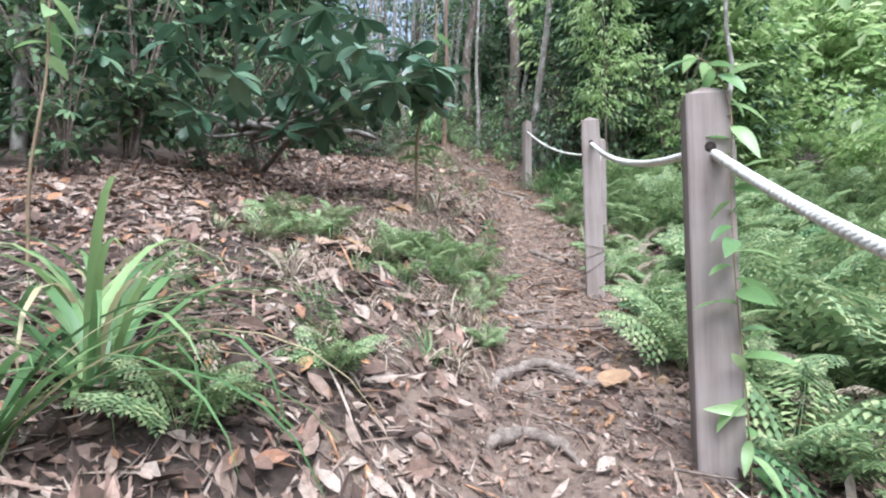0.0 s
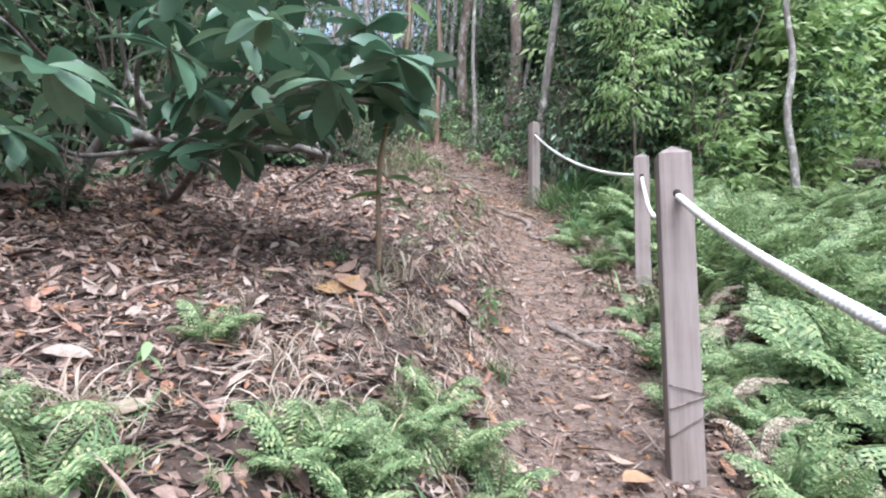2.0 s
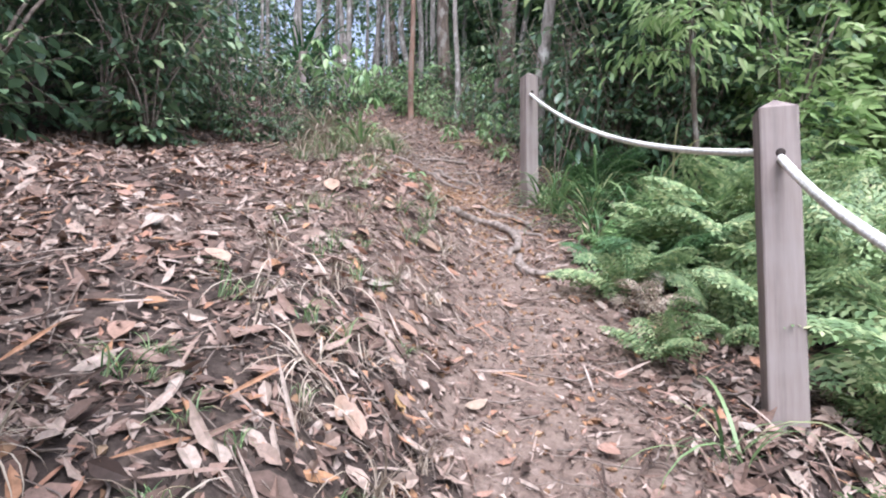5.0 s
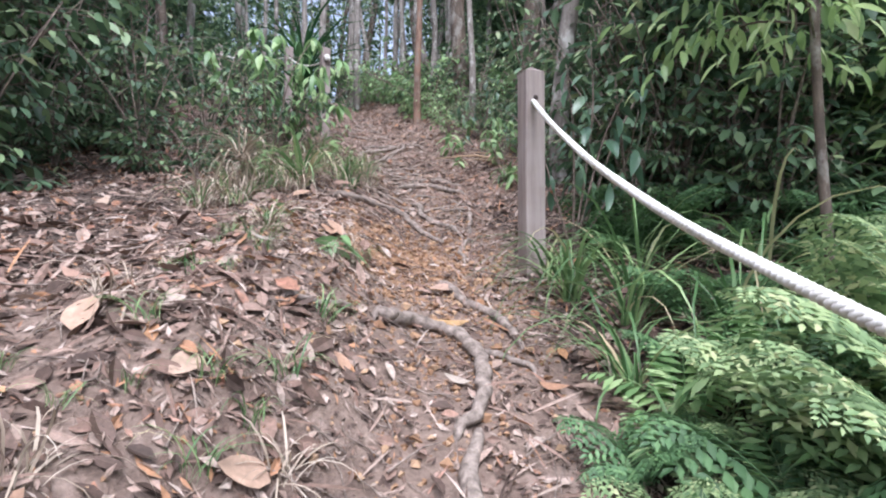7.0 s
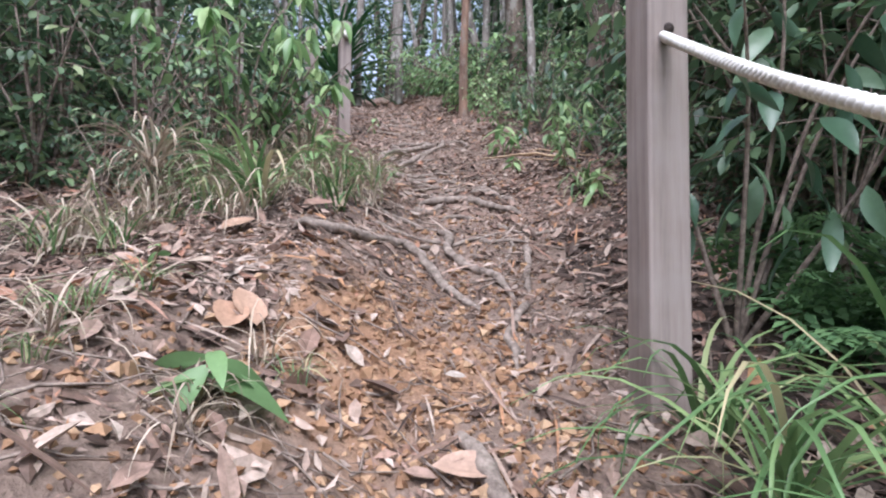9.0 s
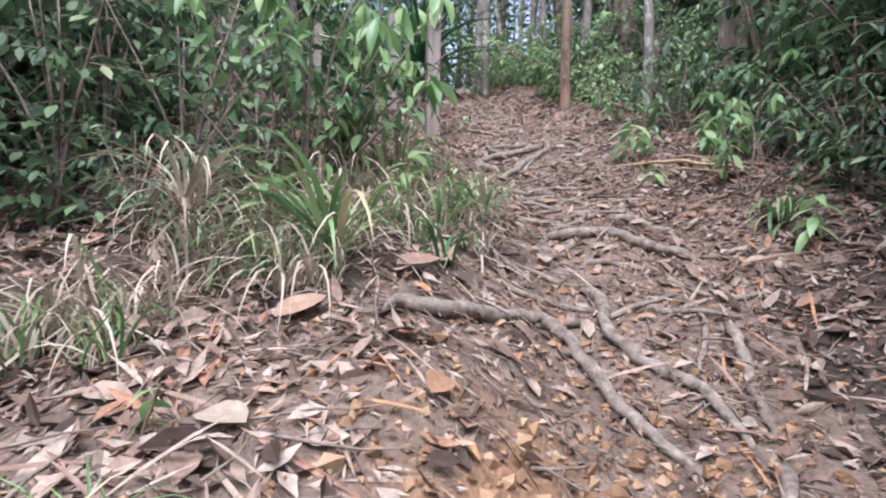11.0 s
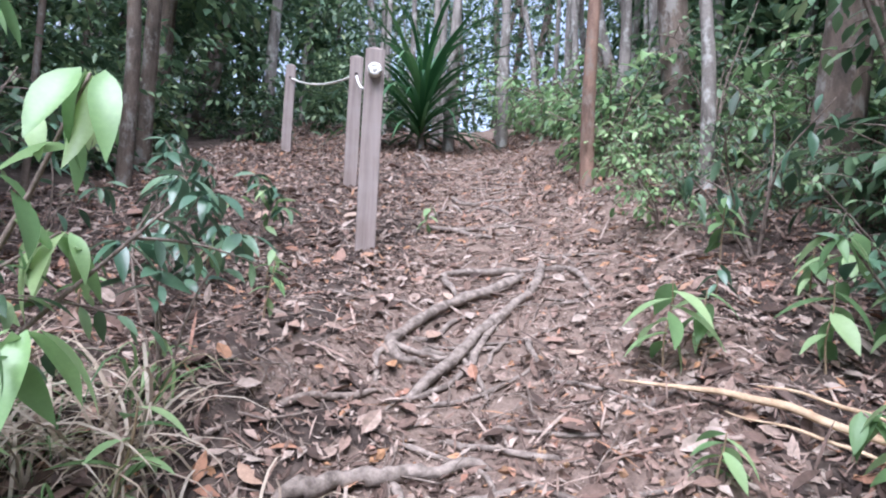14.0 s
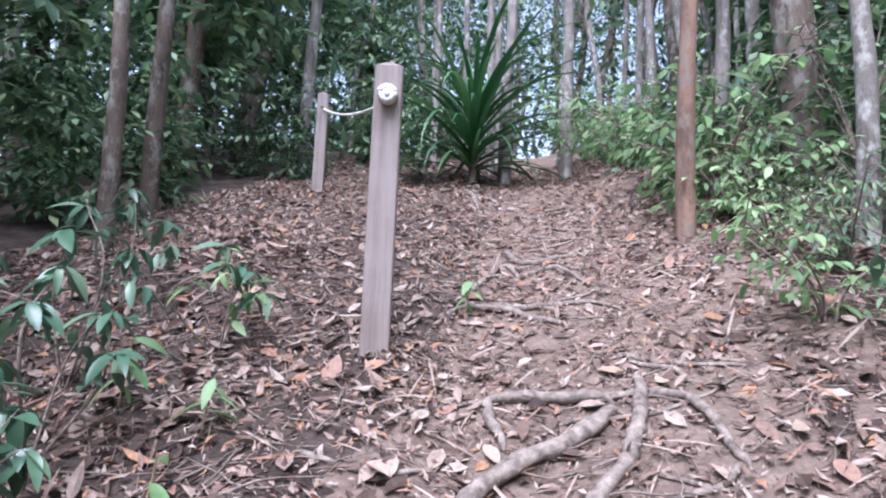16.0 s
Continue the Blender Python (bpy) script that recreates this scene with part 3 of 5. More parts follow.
def masters(kinds, name, label, category, group, names=("stem", "foliage")):
    return [plant(name, k, Matrix.Translation((60 + 4 * i, -90, float(ground_z(60 + 4 * i, -90)))), label, category, group, names) for i, k in enumerate(kinds)]


g = np.random.default_rng(31)
shrub_m = masters(SHRUBS, "shrub", SHRUB_LABEL, "shrub", "woodland shrubs")
tree_m = masters(TREES, "woodland_tree", "slender woodland tree with mottled bark and sparse crown", "tree", "woodland trees", TREE_PARTS)

# Understory along both sides of the trail: from d to d metres off its middle, between two values of y.
ZONES = [(-9, -3.2, 5.5, 13, 60, (0, 1, 1, 3)), (-4.6, -2.9, 11.4, 13.6, 18, (0, 2, 1)), (-10, -3.6, 13, 22, 30, (0, 1, 2, 3)), (-9, -1.6, 20, 34, 45, (0, 1, 3, 2)),
         (1.15, 4.5, 10.8, 15, 44, (0, 1, 2, 1)), (1.8, 9, 14, 22, 50, (0, 1, 2, 3)), (1.6, 12, 21, 34, 50, (4, 1, 2, 3)), (2.6, 9, 10.2, 13.5, 34, (1, 3, 3)), (5.5, 13, 4.5, 11, 34, (1, 3, 0)),
         (1.0, 2.5, 13.8, 19, 30, (2, 2, 4)), (1.1, 2.6, 10.9, 12.6, 12, (2, 2, 0)), (-9, -4, -2, 5.5, 20, (1, 3)), (4, 12, -3, 4.5, 14, (0, 1))]
def arrays_of(me):
    co = np.empty(len(me.vertices) * 3, dtype=np.float32)
    me.vertices.foreach_get("co", co)
    return co.reshape(-1, 3), np.array([f.vertices for f in me.polygons if len(f.vertices) == 3]).reshape(-1, 3), np.array([f.vertices for f in me.polygons if len(f.vertices) == 4]).reshape(-1, 4)


def light_leaves(seed, height, width, stems, twigs, per, size):
    """The leaves alone of a shrub seen from afar."""
    me = shrub_kind(seed, height, width, stems, twigs, per, size, CHIP, WOODLAND)[1]
    return arrays_of(me)


SHRUB_LEAVES = [light_leaves(16, 1.5, 0.9, 5, 9, 8, 0.13), light_leaves(17, 2.2, 1.1, 6, 10, 8, 0.15), light_leaves(18, 1.0, 0.8, 5, 8, 7, 0.12), light_leaves(19, 2.8, 1.2, 5, 9, 8, 0.19), light_leaves(20, 0.8, 0.8, 5, 8, 7, 0.10)]
far_pieces = []


# sunlit: masses whose lighter leaf colour stands in for light in the clearing
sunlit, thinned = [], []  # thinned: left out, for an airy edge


def mass(kind, x, y, g, scale=(0.8, 1.3), lift=0.0, pieces=far_pieces):
    """A shrub that melts into the undergrowth behind."""
    s = g.uniform(*scale)
    pieces = thinned if by_fence(x, y) else pieces
    pieces.append(strewn(SHRUB_LEAVES[kind], np.array([on_ground(x, y, lift)]), turns(np.array([g.uniform(0, 6.28)]), np.array([g.normal(0, 0.1)]), np.array([g.normal(0, 0.1)])), np.array([s])))


things = 0
for d0, d1, y0, y1, count, kinds in ZONES:
    for k in range(count):
        y = g.uniform(y0, y1)
        x = float(trail_x(y)) + g.uniform(d0, d1)
        if clearance(x, y) < (1.5 if d1 not in (2.5, 2.6) else 1.0) or (d0 > 0 and 11.2 < y < 15.2 and x < 2.2):
            continue
        if d0 != 5.5 and not (d0 == 2.6 and x > 4.2) and clearance(x, y) < 5.2 and things < 245:
            put(shrub_m[kinds[k % len(kinds)]], x, y, g, (0.75, 1.25) if max(kinds) != 4 and d1 != 2.6 else (0.45, 0.85), 0.03)
            things += 1
        else:
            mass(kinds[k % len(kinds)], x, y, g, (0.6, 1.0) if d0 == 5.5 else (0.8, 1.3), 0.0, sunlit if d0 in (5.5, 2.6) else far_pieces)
for k in range(300):  # the tall screen of young trees behind
    y = g.uniform(9, 36)
    off = g.uniform(4, 15) * (1 if g.uniform() < 0.6 else -1)
    if y > 24:
        off *= 1.2
    if (off > 0 and y < 17) or (off < 0 and y > 14 and k % 5 < 2):
        continue
    mass(3 if k % 3 else 1, float(trail_x(y)) + off, y, g, (1.2, 2.2), g.uniform(0, 3.5))
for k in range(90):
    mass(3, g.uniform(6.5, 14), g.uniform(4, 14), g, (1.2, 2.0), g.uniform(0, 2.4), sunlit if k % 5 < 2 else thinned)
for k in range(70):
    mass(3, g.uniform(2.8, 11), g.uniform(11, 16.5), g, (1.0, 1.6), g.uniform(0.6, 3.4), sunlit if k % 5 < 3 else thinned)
for k in range(80):
    mass(3, g.uniform(-8, -2.4), g.uniform(7.5, 13), g, (0.9, 1.6), g.uniform(1.6, 5.5))
for k in range(50):
    mass(3, g.uniform(-12, -6), g.uniform(0, 10), g, (1.2, 2.0), g.uniform(0, 3.0))
for k in range(30):
    mass(3, g.uniform(3.0, 5.2), g.uniform(10.2, 12.8), g, (0.8, 1.3), g.uniform(1.8, 5.0))
for k in range(60):
    mass(3 if k % 2 else 1, g.uniform(2.7, 6.5), g.uniform(10.9, 16), g, (0.8, 1.3), g.uniform(0, 3.2))
# same leaf masses as the undergrowth, with the brightness put into their colour
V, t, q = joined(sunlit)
tagged(new("clearing_edge", mesh_of("clearing_edge", V, [t, q], EDGE)), "foliage at the edge of the fern clearing, lightened to look sunlit", "foliage", kind="stuff")
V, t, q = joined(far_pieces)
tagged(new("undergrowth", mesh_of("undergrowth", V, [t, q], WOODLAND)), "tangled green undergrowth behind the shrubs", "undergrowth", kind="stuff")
for k in range(46):  # young bushes with yellow-green leaves at the head of the trail
    y = g.uniform(17.8, 23.5)
    put(shrub_m[4], float(trail_x(y)) + g.uniform(0.9, 4.5), y, g, (1.0, 1.9))
TREE_ZONES = [(-14, -3.0, 7, 16, 16), (-12, -2.2, 16, 30, 34), (1.6, 12, 17, 32, 44), (6, 12, 14.5, 17, 4), (-16, -5, -6, 7, 12), (5, 14, -12, -6, 2), (-4, 4, -14, -8, 3), (-25, 25, 30, 46, 60), (-28, -14, 0, 30, 24), (18, 30, 6, 30, 20)]
for d0, d1, y0, y1, count in TREE_ZONES:
    for k in range(count):
        y = g.uniform(y0, y1)
        x = float(trail_x(y)) + g.uniform(d0, d1)
        if y < 23.5 and -5.5 < x - float(trail_x(y)) < 0:
            continue
        put(tree_m[[0, 1, 2, 5, 3, 4, 5][k % 7]], x, y, g, (0.8, 1.2), 0.05, 2.5)

# The wood beyond, as one mass of leaves.
far_at = []
for k in range(3200):
    front = k % 6 != 0
    a = g.uniform(-1.0, 1.35) if front else g.uniform(1.35, 5.28)
    r = (11 + 27 * g.uniform() ** 0.9) if front else g.uniform(16, 40)
    cx, cy = -r * math.sin(a), 9 + r * math.cos(a)
    if clearance(cx, cy) < 7 or (abs(cx - float(trail_x(min(cy, 90)))) < 3 and cy < 30):
        continue
    if k > 2500:
        cx, cy = g.uniform(-20, 8), g.uniform(27, 42)
    h = g.uniform(0, 1) ** 1.2 * 12
    if (cx > 3 and cy < 19) or (cx < -1 and cy > 16 and k % 2):
        continue
    n = 60
    c = np.stack([g.normal(cx, 1.0, n), g.normal(cy, 1.0, n), np.zeros(n)], -1)
    c[:, 2] = ground_z(c[:, 0], c[:, 1]) + np.abs(g.normal(h, 0.7, n)) + 0.1
    far_at.append(c)
far_at = np.concatenate(far_at)
n = len(far_at)
V, t, q = strewn(CHIP, far_at, turns(g.uniform(0, 6.28, n), g.normal(-0.3, 0.5, n), g.normal(0, 0.6, n)), g.uniform(0.2, 0.38, n))
tagged(new("far_woods", mesh_of("far_woods", V, [t, q], WOODLAND)), "dense green rainforest foliage closing the distance", "woods", kind="stuff")

# ---- ferns on the open slope ----
def lobed_leaflet():
    """A leaflet cut into small pointed lobes along its rib."""
    y, side = np.array([0.1, 0.1, 0.3, 0.3, 0.5, 0.5, 0.68, 0.68, 0.76]), np.array([-1, 1, -1, 1, -1, 1, -1, 1, 0])
    return strewn(CHIP, np.stack([0 * y, y, -0.12 * y * y], -1), turns(side * 0.95, 0 * y - 0.1, side * 0.1), 0.34 - 0.16 * y)


LOBED = lobed_leaflet()


def frond_mesh(seed, mat, length=0.75, pairs=15, bend=1.3, wide=0.30, leaf=None):
    """One fern frond: a stalk with rows of tapering toothed leaflets."""
    g = np.random.default_rng(seed)
    pts, p, a = [np.zeros(3)], np.zeros(3), 1.15
    for k in range(12):
        p = p + length / 12 * np.array([0, math.cos(a), math.sin(a)])
        a -= bend / 12 * (0.4 + 1.2 * k / 12)
        pts.append(p)
    pts = np.array(pts)
    u = np.linspace(0.22, 0.99, pairs)
    at = np.stack([np.interp(u, np.linspace(0, 1, 13), pts[:, k]) for k in range(3)], -1)
    slope = np.interp(u, np.linspace(0, 1, 13), 1.15 - np.cumsum(np.full(13, bend / 12)))
    size = wide * length * np.sin(np.pi * (0.12 + 0.88 * (1 - (u - 0.22) / 0.79)) * 0.62) ** 0.9 + 0.015
    shape = leaf_shape(2, leaf, 0.1, 0.18, 0.7, 0.4) if leaf else LOBED
    pieces = [tube(pts, [0.004, 0.001], 4)]
    for s in (-1, 1):
        pieces.append(strewn(shape, at, turns(s * g.normal(1.05, 0.07, pairs), slope * 0.25 + g.normal(-0.15, 0.1, pairs), s * -0.3 + g.normal(0, 0.15, pairs)), size))
    V, t, q = joined(pieces)
    return mesh_of("frond", V, [t, q], mat)


FRONDS = [frond_mesh(41, FERN, 0.75, 14, 1.3, 0.36), frond_mesh(42, FERN, 0.85, 15, 1.6, 0.36), frond_mesh(43, FERN, 0.65, 13, 1.0, 0.4)]
DARK_FRONDS = [frond_mesh(44, FERN_DARK, 0.7, 13, 1.3, 0.4), frond_mesh(45, FERN_DARK, 0.6, 12, 1.7, 0.42)]


def fern(seed, fronds, count, label, pitch=12):
    g = np.random.default_rng(seed)
    e = new("fern")
    tagged(e, label, "fern", "ferns on the slope")
    for k in range(count):
        part("frond", fronds[k % len(fronds)], e, m=pose(0, 0, 0, g.normal(0, pitch), g.normal(0, 8), 360 * k / count + g.uniform(-20, 20)) @ Matrix.Scale(g.uniform(0.75, 1.15), 4))
    return e


FERN_LABEL, DARK_LABEL = "bright green arching fern on the open slope", "dark green fern at the foot of the slope"
fern_m = [fern(51 + k, FRONDS, 7, FERN_LABEL) for k in range(3)]
dark_m = [fern(61 + k, DARK_FRONDS, 6, DARK_LABEL) for k in range(2)]
for k, f in enumerate(fern_m + dark_m):
    f.matrix_basis = Matrix.Translation(on_ground(1.9 + 0.45 * k, 3.2 + 0.8 * k))
g = np.random.default_rng(71)
placed = 0
for k in range(700):
    y = g.uniform(0.4, 9.6)
    d = 0.75 + 3.6 * g.uniform() ** 1.2
    x = float(trail_x(y)) + d
    if clearance(x, y) < 0.62 or placed > 250 or min(math.hypot(x - p[0], y - p[1]) for p in POSTS) < 0.38:
        continue
    placed += 1
    kind = dark_m[k % 2] if (y > 9.4 and d < 1.6) or g.uniform() < 0.12 else fern_m[k % 3]
    put(kind, x, y, g, (0.65, 1.05) if d > 1.3 else (0.35, 0.55), 0.02, 8)

# the further bed of ferns, past counting
pieces = []
for k in range(240):
    y = g.uniform(-1, 10.5)
    x = float(trail_x(y)) + g.uniform(3.4, 8.5)
    me = FRONDS[k % 3]
    co = np.empty(len(me.vertices) * 3, dtype=np.float32)
    me.vertices.foreach_get("co", co)
    co = co.reshape(-1, 3)
    quads = np.array([p.vertices for p in me.polygons if len(p.vertices) == 4])
    tris = np.array([p.vertices for p in me.polygons if len(p.vertices) == 3])
    n = 5
    at = np.repeat(np.array(on_ground(x, y))[None], n, 0)
    pieces.append(strewn((co, tris, quads), at, turns(g.uniform(0, 6.28, n), g.normal(0, 0.2, n), g.normal(0, 0.2, n)), g.uniform(0.7, 1.2, n)))
V, t, q = joined(pieces)
tagged(new("fern_bed", mesh_of("fern_bed", V, [t, q], FERN)), "bed of bright green ferns covering the open slope", "ferns", kind="stuff")


# ---- grass and sedge tufts ----
BLADES = [blade_shape(7, 0.028, b, 1.0) for b in (2.1, 2.8, 3.5)]


def tuft(seed, blades, length, width, spread_angle, mat, name, label, category, m, group=""):
    """A tuft whose blades are parts of their own."""
    g = np.random.default_rng(seed)
    e = new(name)
    tagged(e, label, category, group)
    shapes = []
    for b in BLADES:
        V, t, q = b
        shapes.append(mesh_of("blade", V * np.array([width / 0.028 / length, 1, 1]), [q], mat))
    for k in range(blades):
        r = 0.05 * math.sqrt(g.uniform())
        a = g.uniform(0, 360)
        part("blade", shapes[k % 3], e, m=Matrix.Translation((r * math.cos(a), r * math.sin(a), -0.02)) @ pose(0, 0, 0, 0, 0, g.uniform(0, 360)) @ pose(0, 0, 0, -8 - abs(g.normal(0, spread_angle)), g.normal(0, 6), 0) @ Matrix.Scale(length * g.uniform(0.6, 1.1), 4))
    e.matrix_basis = m
    return e


def thin_tuft(seed, blades, length, width, spread_angle, mat, name, label, m, group):
    """A tuft of hair-thin blades in one mesh."""
    g = np.random.default_rng(seed)
    n = blades
    a, r = g.uniform(0, 6.28, n), 0.05 * np.sqrt(g.uniform(0, 1, n))
    at = np.stack([r * np.cos(a), r * np.sin(a), np.full(n, -0.02)], -1)
    V, t, q = BLADES[1]
    shape = (V * np.array([width / 0.028 / length, 1, 1]), t, q)
    rot = turns(g.uniform(0, 6.28, n), -np.abs(g.normal(0, radians(spread_angle), n)), g.normal(0, 0.1, n))
    V, t, q = strewn(shape, at, rot, length * g.uniform(0.5, 1.1, n))
    return thing(name, mesh_of(name, V, [q], mat), m, label, "grass", group)


def here(x, y, lift=0.0, rz=0.0):
    return Matrix.Translation(on_ground(x, y, lift)) @ pose(0, 0, 0, 0, 0, rz)


SEDGE = "long strap-leaved green sedge tuft growing beside the trail"
tuft(81, 40, 0.86, 0.03, 34, GRASS, "sedge", SEDGE, "sedge", here(-0.84, 1.42))
tuft(82, 26, 0.8, 0.026, 30, GRASS, "sedge", SEDGE, "sedge", here(-1.05, 1.75))
for k, (x, y, ln, n) in enumerate([(1.72, 10.2, 0.75, 34), (1.95, 9.8, 0.9, 32), (2.1, 10.3, 1.0, 30), (1.85, 9.35, 0.7, 30), (2.4, 9.7, 1.1, 24), (1.66, 10.5, 0.6, 26), (2.75, 10.2, 1.0, 24), (3.2, 9.9, 0.9, 20)]):
    tuft(90 + k, n, ln * 1.15, 0.02, 26, GRASS, "sedge", SEDGE, "sedge", here(x, y))
green_tuft = thin_tuft(101, 18, 0.36, 0.009, 20, GRASS, "grass_tuft", "thin green grass tuft on the bank", here(0.1, 3.6), "grass tufts")
straw_tuft = thin_tuft(102, 26, 0.46, 0.011, 42, STRAW, "dry_grass_tuft", "dry straw-coloured grass tuft hanging on the bank", here(0.15, 12.1), "dry grass tufts")
g = np.random.default_rng(103)
for k in range(110):
    y = g.uniform(2.2, 10.5)
    put(straw_tuft if k % 5 < 2 else green_tuft, float(trail_x(y)) - g.uniform(0.45, 1.3), y, g, (0.4, 0.9), 0.0, 10)
for k in range(125):
    y = g.uniform(10.75, 13.2)
    x = float(trail_x(y)) - g.uniform(0.5, 1.9)
    if clearance(x, y) < 0.45 or (x > -0.15 and y < 11.8) or (x > -0.4 and y < 11.1):
        continue
    put(straw_tuft if k % 3 else green_tuft, x, y, g, (0.8, 1.5), 0.0, 10)

for x, y, sc in ((1.12, 1.62, 0.6), (1.2, 2.05, 0.65), (1.02, 2.5, 0.5), (1.16, 2.9, 0.55), (1.3, 3.5, 0.55), (1.5, 4.1, 0.6), (1.42, 4.9, 0.5), (1.6, 5.6, 0.6), (1.75, 6.4, 0.6), (1.7, 7.6, 0.55), (1.75, 8.3, 0.6), (2.2, 8.6, 0.8), (2.5, 9.3, 0.8), (2.9, 9.0, 0.9), (3.3, 9.6, 0.9), (1.35, 1.2, 0.7)):
    c = copy_thing((fern_m + dark_m)[int(37 * y) % 5], Matrix.Identity(4))
    c.matrix_basis = here(x, y, 0.0, 90 * y) @ Matrix.Scale(sc, 4)
g = np.random.default_rng(77)
for k in range(18):  # dark ferns behind the upper post
    put(dark_m[k % 2], g.uniform(2.15, 3.8), g.uniform(9.9, 12.2), g, (0.6, 0.95), 0.02, 8)
for k in range(120):  # dry and green wisps between the leaves of the lower bank
    y = g.uniform(1.9, 6.2)
    put(straw_tuft if k % 3 else green_tuft, float(trail_x(y)) - g.uniform(0.4, 1.9), y, g, (0.35, 0.8), 0.0, 14)
for k in range(9):  # small pale ferns on the bank
    y = g.uniform(2.3, 4.6)
    c = put(fern_m[k % 3], float(trail_x(y)) - g.uniform(0.45, 1.15), y, g, (0.2, 0.34), 0.01, 10)
    tagged(c, "small light green fern on the leafy bank")
withered = [frond_mesh(46, STRAW, 0.6, 12, 2.0, 0.26)]
dead_m = fern(67, withered, 5, "withered brown fern among the green ones")
dead_m.matrix_basis = Matrix.Translation(on_ground(1.62, 5.0)) @ Matrix.Scale(0.7, 4)
for x, y in ((1.9, 5.9), (1.55, 4.55), (2.3, 6.6), (1.75, 8.1), (1.5, 2.4), (2.6, 7.9), (1.25, 2.7), (2.0, 3.9)):
    put(dead_m, x, y, g, (0.5, 0.9), 0.0, 10)
for k, (x, y) in enumerate(((1.5, 4.3), (1.75, 4.9), (1.6, 5.3), (1.9, 3.4), (2.2, 6.1), (1.65, 6.9), (2.5, 5.2), (1.35, 3.0))):
    tuft(120 + k, 16, 0.55, 0.014, 28, GRASS, "sedge", SEDGE, "sedge", here(x, y))
# ---- leaf litter ----
g = np.random.default_rng(111)
N = 330000
u = g.uniform(0, 1, N)
LY = 0.6 + 22.5 * u ** 1.02
LD = np.where(g.uniform(0, 1, N) < 0.62, -g.uniform(0, 1, N) ** 0.9 * 4.4, g.uniform(0, 1, N) * 2.4)
LX = trail_x(LY) + LD
tread = np.exp(-(LD / 0.33) ** 2)
worn = np.exp(-((LX - 0.55) / 0.75) ** 2 - ((LY - 10.3) / 1.0) ** 2)
keep = g.uniform(0, 1, N) < (1 - 0.2 * tread * ramp(-LY, -13, -11)) * (1 - 0.5 * worn) * (0.4 + 0.8 * lumps(LX, LY, 0.6)) * (1 - 0.4 * ramp(LX - trail_x(LY), 1.0, 1.5))
LX, LY, LD = LX[keep], LY[keep], LD[keep]
n = len(LX)
size = np.clip(g.lognormal(math.log(0.044), 0.5, n), 0.015, 0.14) * np.where(np.abs(LD) < 0.42, np.where(LY > 12.3, 0.76, 0.66), np.where(LY > 11, 0.86, 1.0))
normal = ground_normals(LX, LY)
yaw = g.uniform(0, 6.28, n)
pitch = np.arcsin(np.clip(-(np.stack([-np.sin(yaw), np.cos(yaw)], -1) * normal[:, :2]).sum(1), -1, 1)) + g.normal(0, 0.22, n)
roll = np.arctan2(normal[:, 0] * np.cos(yaw) + normal[:, 1] * np.sin(yaw), normal[:, 2]) + g.normal(0, 0.4, n)
place = np.stack([LX, LY, ground_z(LX, LY) + 0.006 + np.abs(g.normal(0, 0.012, n))], -1)
rot = turns(yaw, pitch, roll)
kinds = [leaf_shape(3, 0.42, 0.35, 0.2), leaf_shape(3, 0.3, -0.3, -0.25), leaf_shape(3, 0.5, 0.5, -0.15), leaf_shape(2, 0.5, 0.5, 0.2), leaf_shape(2, 0.32, -0.4, -0.3), leaf_shape(2, 0.16, 0.2, 0.3)]
straw = g.uniform(0, 1, n) < 0.09
size = np.where(straw, g.uniform(0.08, 0.28, n), size)
kinds.append(leaf_shape(3, 0.05, 0.3, 0.12))
which = np.where(size > 0.075, g.integers(0, 3, n), g.integers(3, 6, n))
which[straw] = 6
V, t, q = joined([strewn(kinds[k], place[which == k], rot[which == k], size[which == k]) for k in range(7)])
tagged(new("leaf_litter", mesh_of("leaf_litter", V, [t, q], LITTER, False)), "layer of dry brown and grey fallen leaves on the forest floor", "leaf litter", kind="stuff")
m = 3600
ty = 0.6 + 19 * g.uniform(0, 1, m)
tx = trail_x(ty) + g.normal(-0.8, 1.3, m)
pieces = []
for k in range(m):
    a, ln = g.uniform(0, 3.14), g.uniform(0.06, 0.4)
    s = np.linspace(-0.5, 0.5, 5) * ln
    px = tx[k] + s * math.cos(a) + g.normal(0, 0.012, 5)
    py = ty[k] + s * math.sin(a) + g.normal(0, 0.012, 5)
    pieces.append(tube(np.stack([px, py, ground_z(px, py) + 0.012 + np.abs(g.normal(0, 0.012))], -1), [0.004 * g.uniform(0.4, 1.5), 0.0012], 4))
V, t, q = joined(pieces)
tagged(new("twig_litter", mesh_of("twig_litter", V, [t, q], TWIG)), "scattered dry twigs lying among the fallen leaves", "twigs", kind="stuff")


# crumbs of baked clay on the worn bank and along the tread
k = 5200
cy = np.where(g.uniform(0, 1, k) < 0.6, g.normal(10.5, 0.75, k), g.uniform(2, 14, k))
cx = np.where(g.uniform(0, 1, k) < 0.6, g.normal(0.65, 0.42, k), trail_x(cy) + g.normal(0, 0.22, k))
ball = (np.array([(1, 0, 0), (-1, 0, 0), (0, 1, 0), (0, -1, 0), (0, 0, 0.7), (0, 0, -0.7)], float), np.array([(0, 2, 4), (2, 1, 4), (1, 3, 4), (3, 0, 4), (2, 0, 5), (1, 2, 5), (3, 1, 5), (0, 3, 5)]), np.zeros((0, 4), int))
r = np.clip(g.lognormal(math.log(0.011), 0.45, k), 0.004, 0.032)
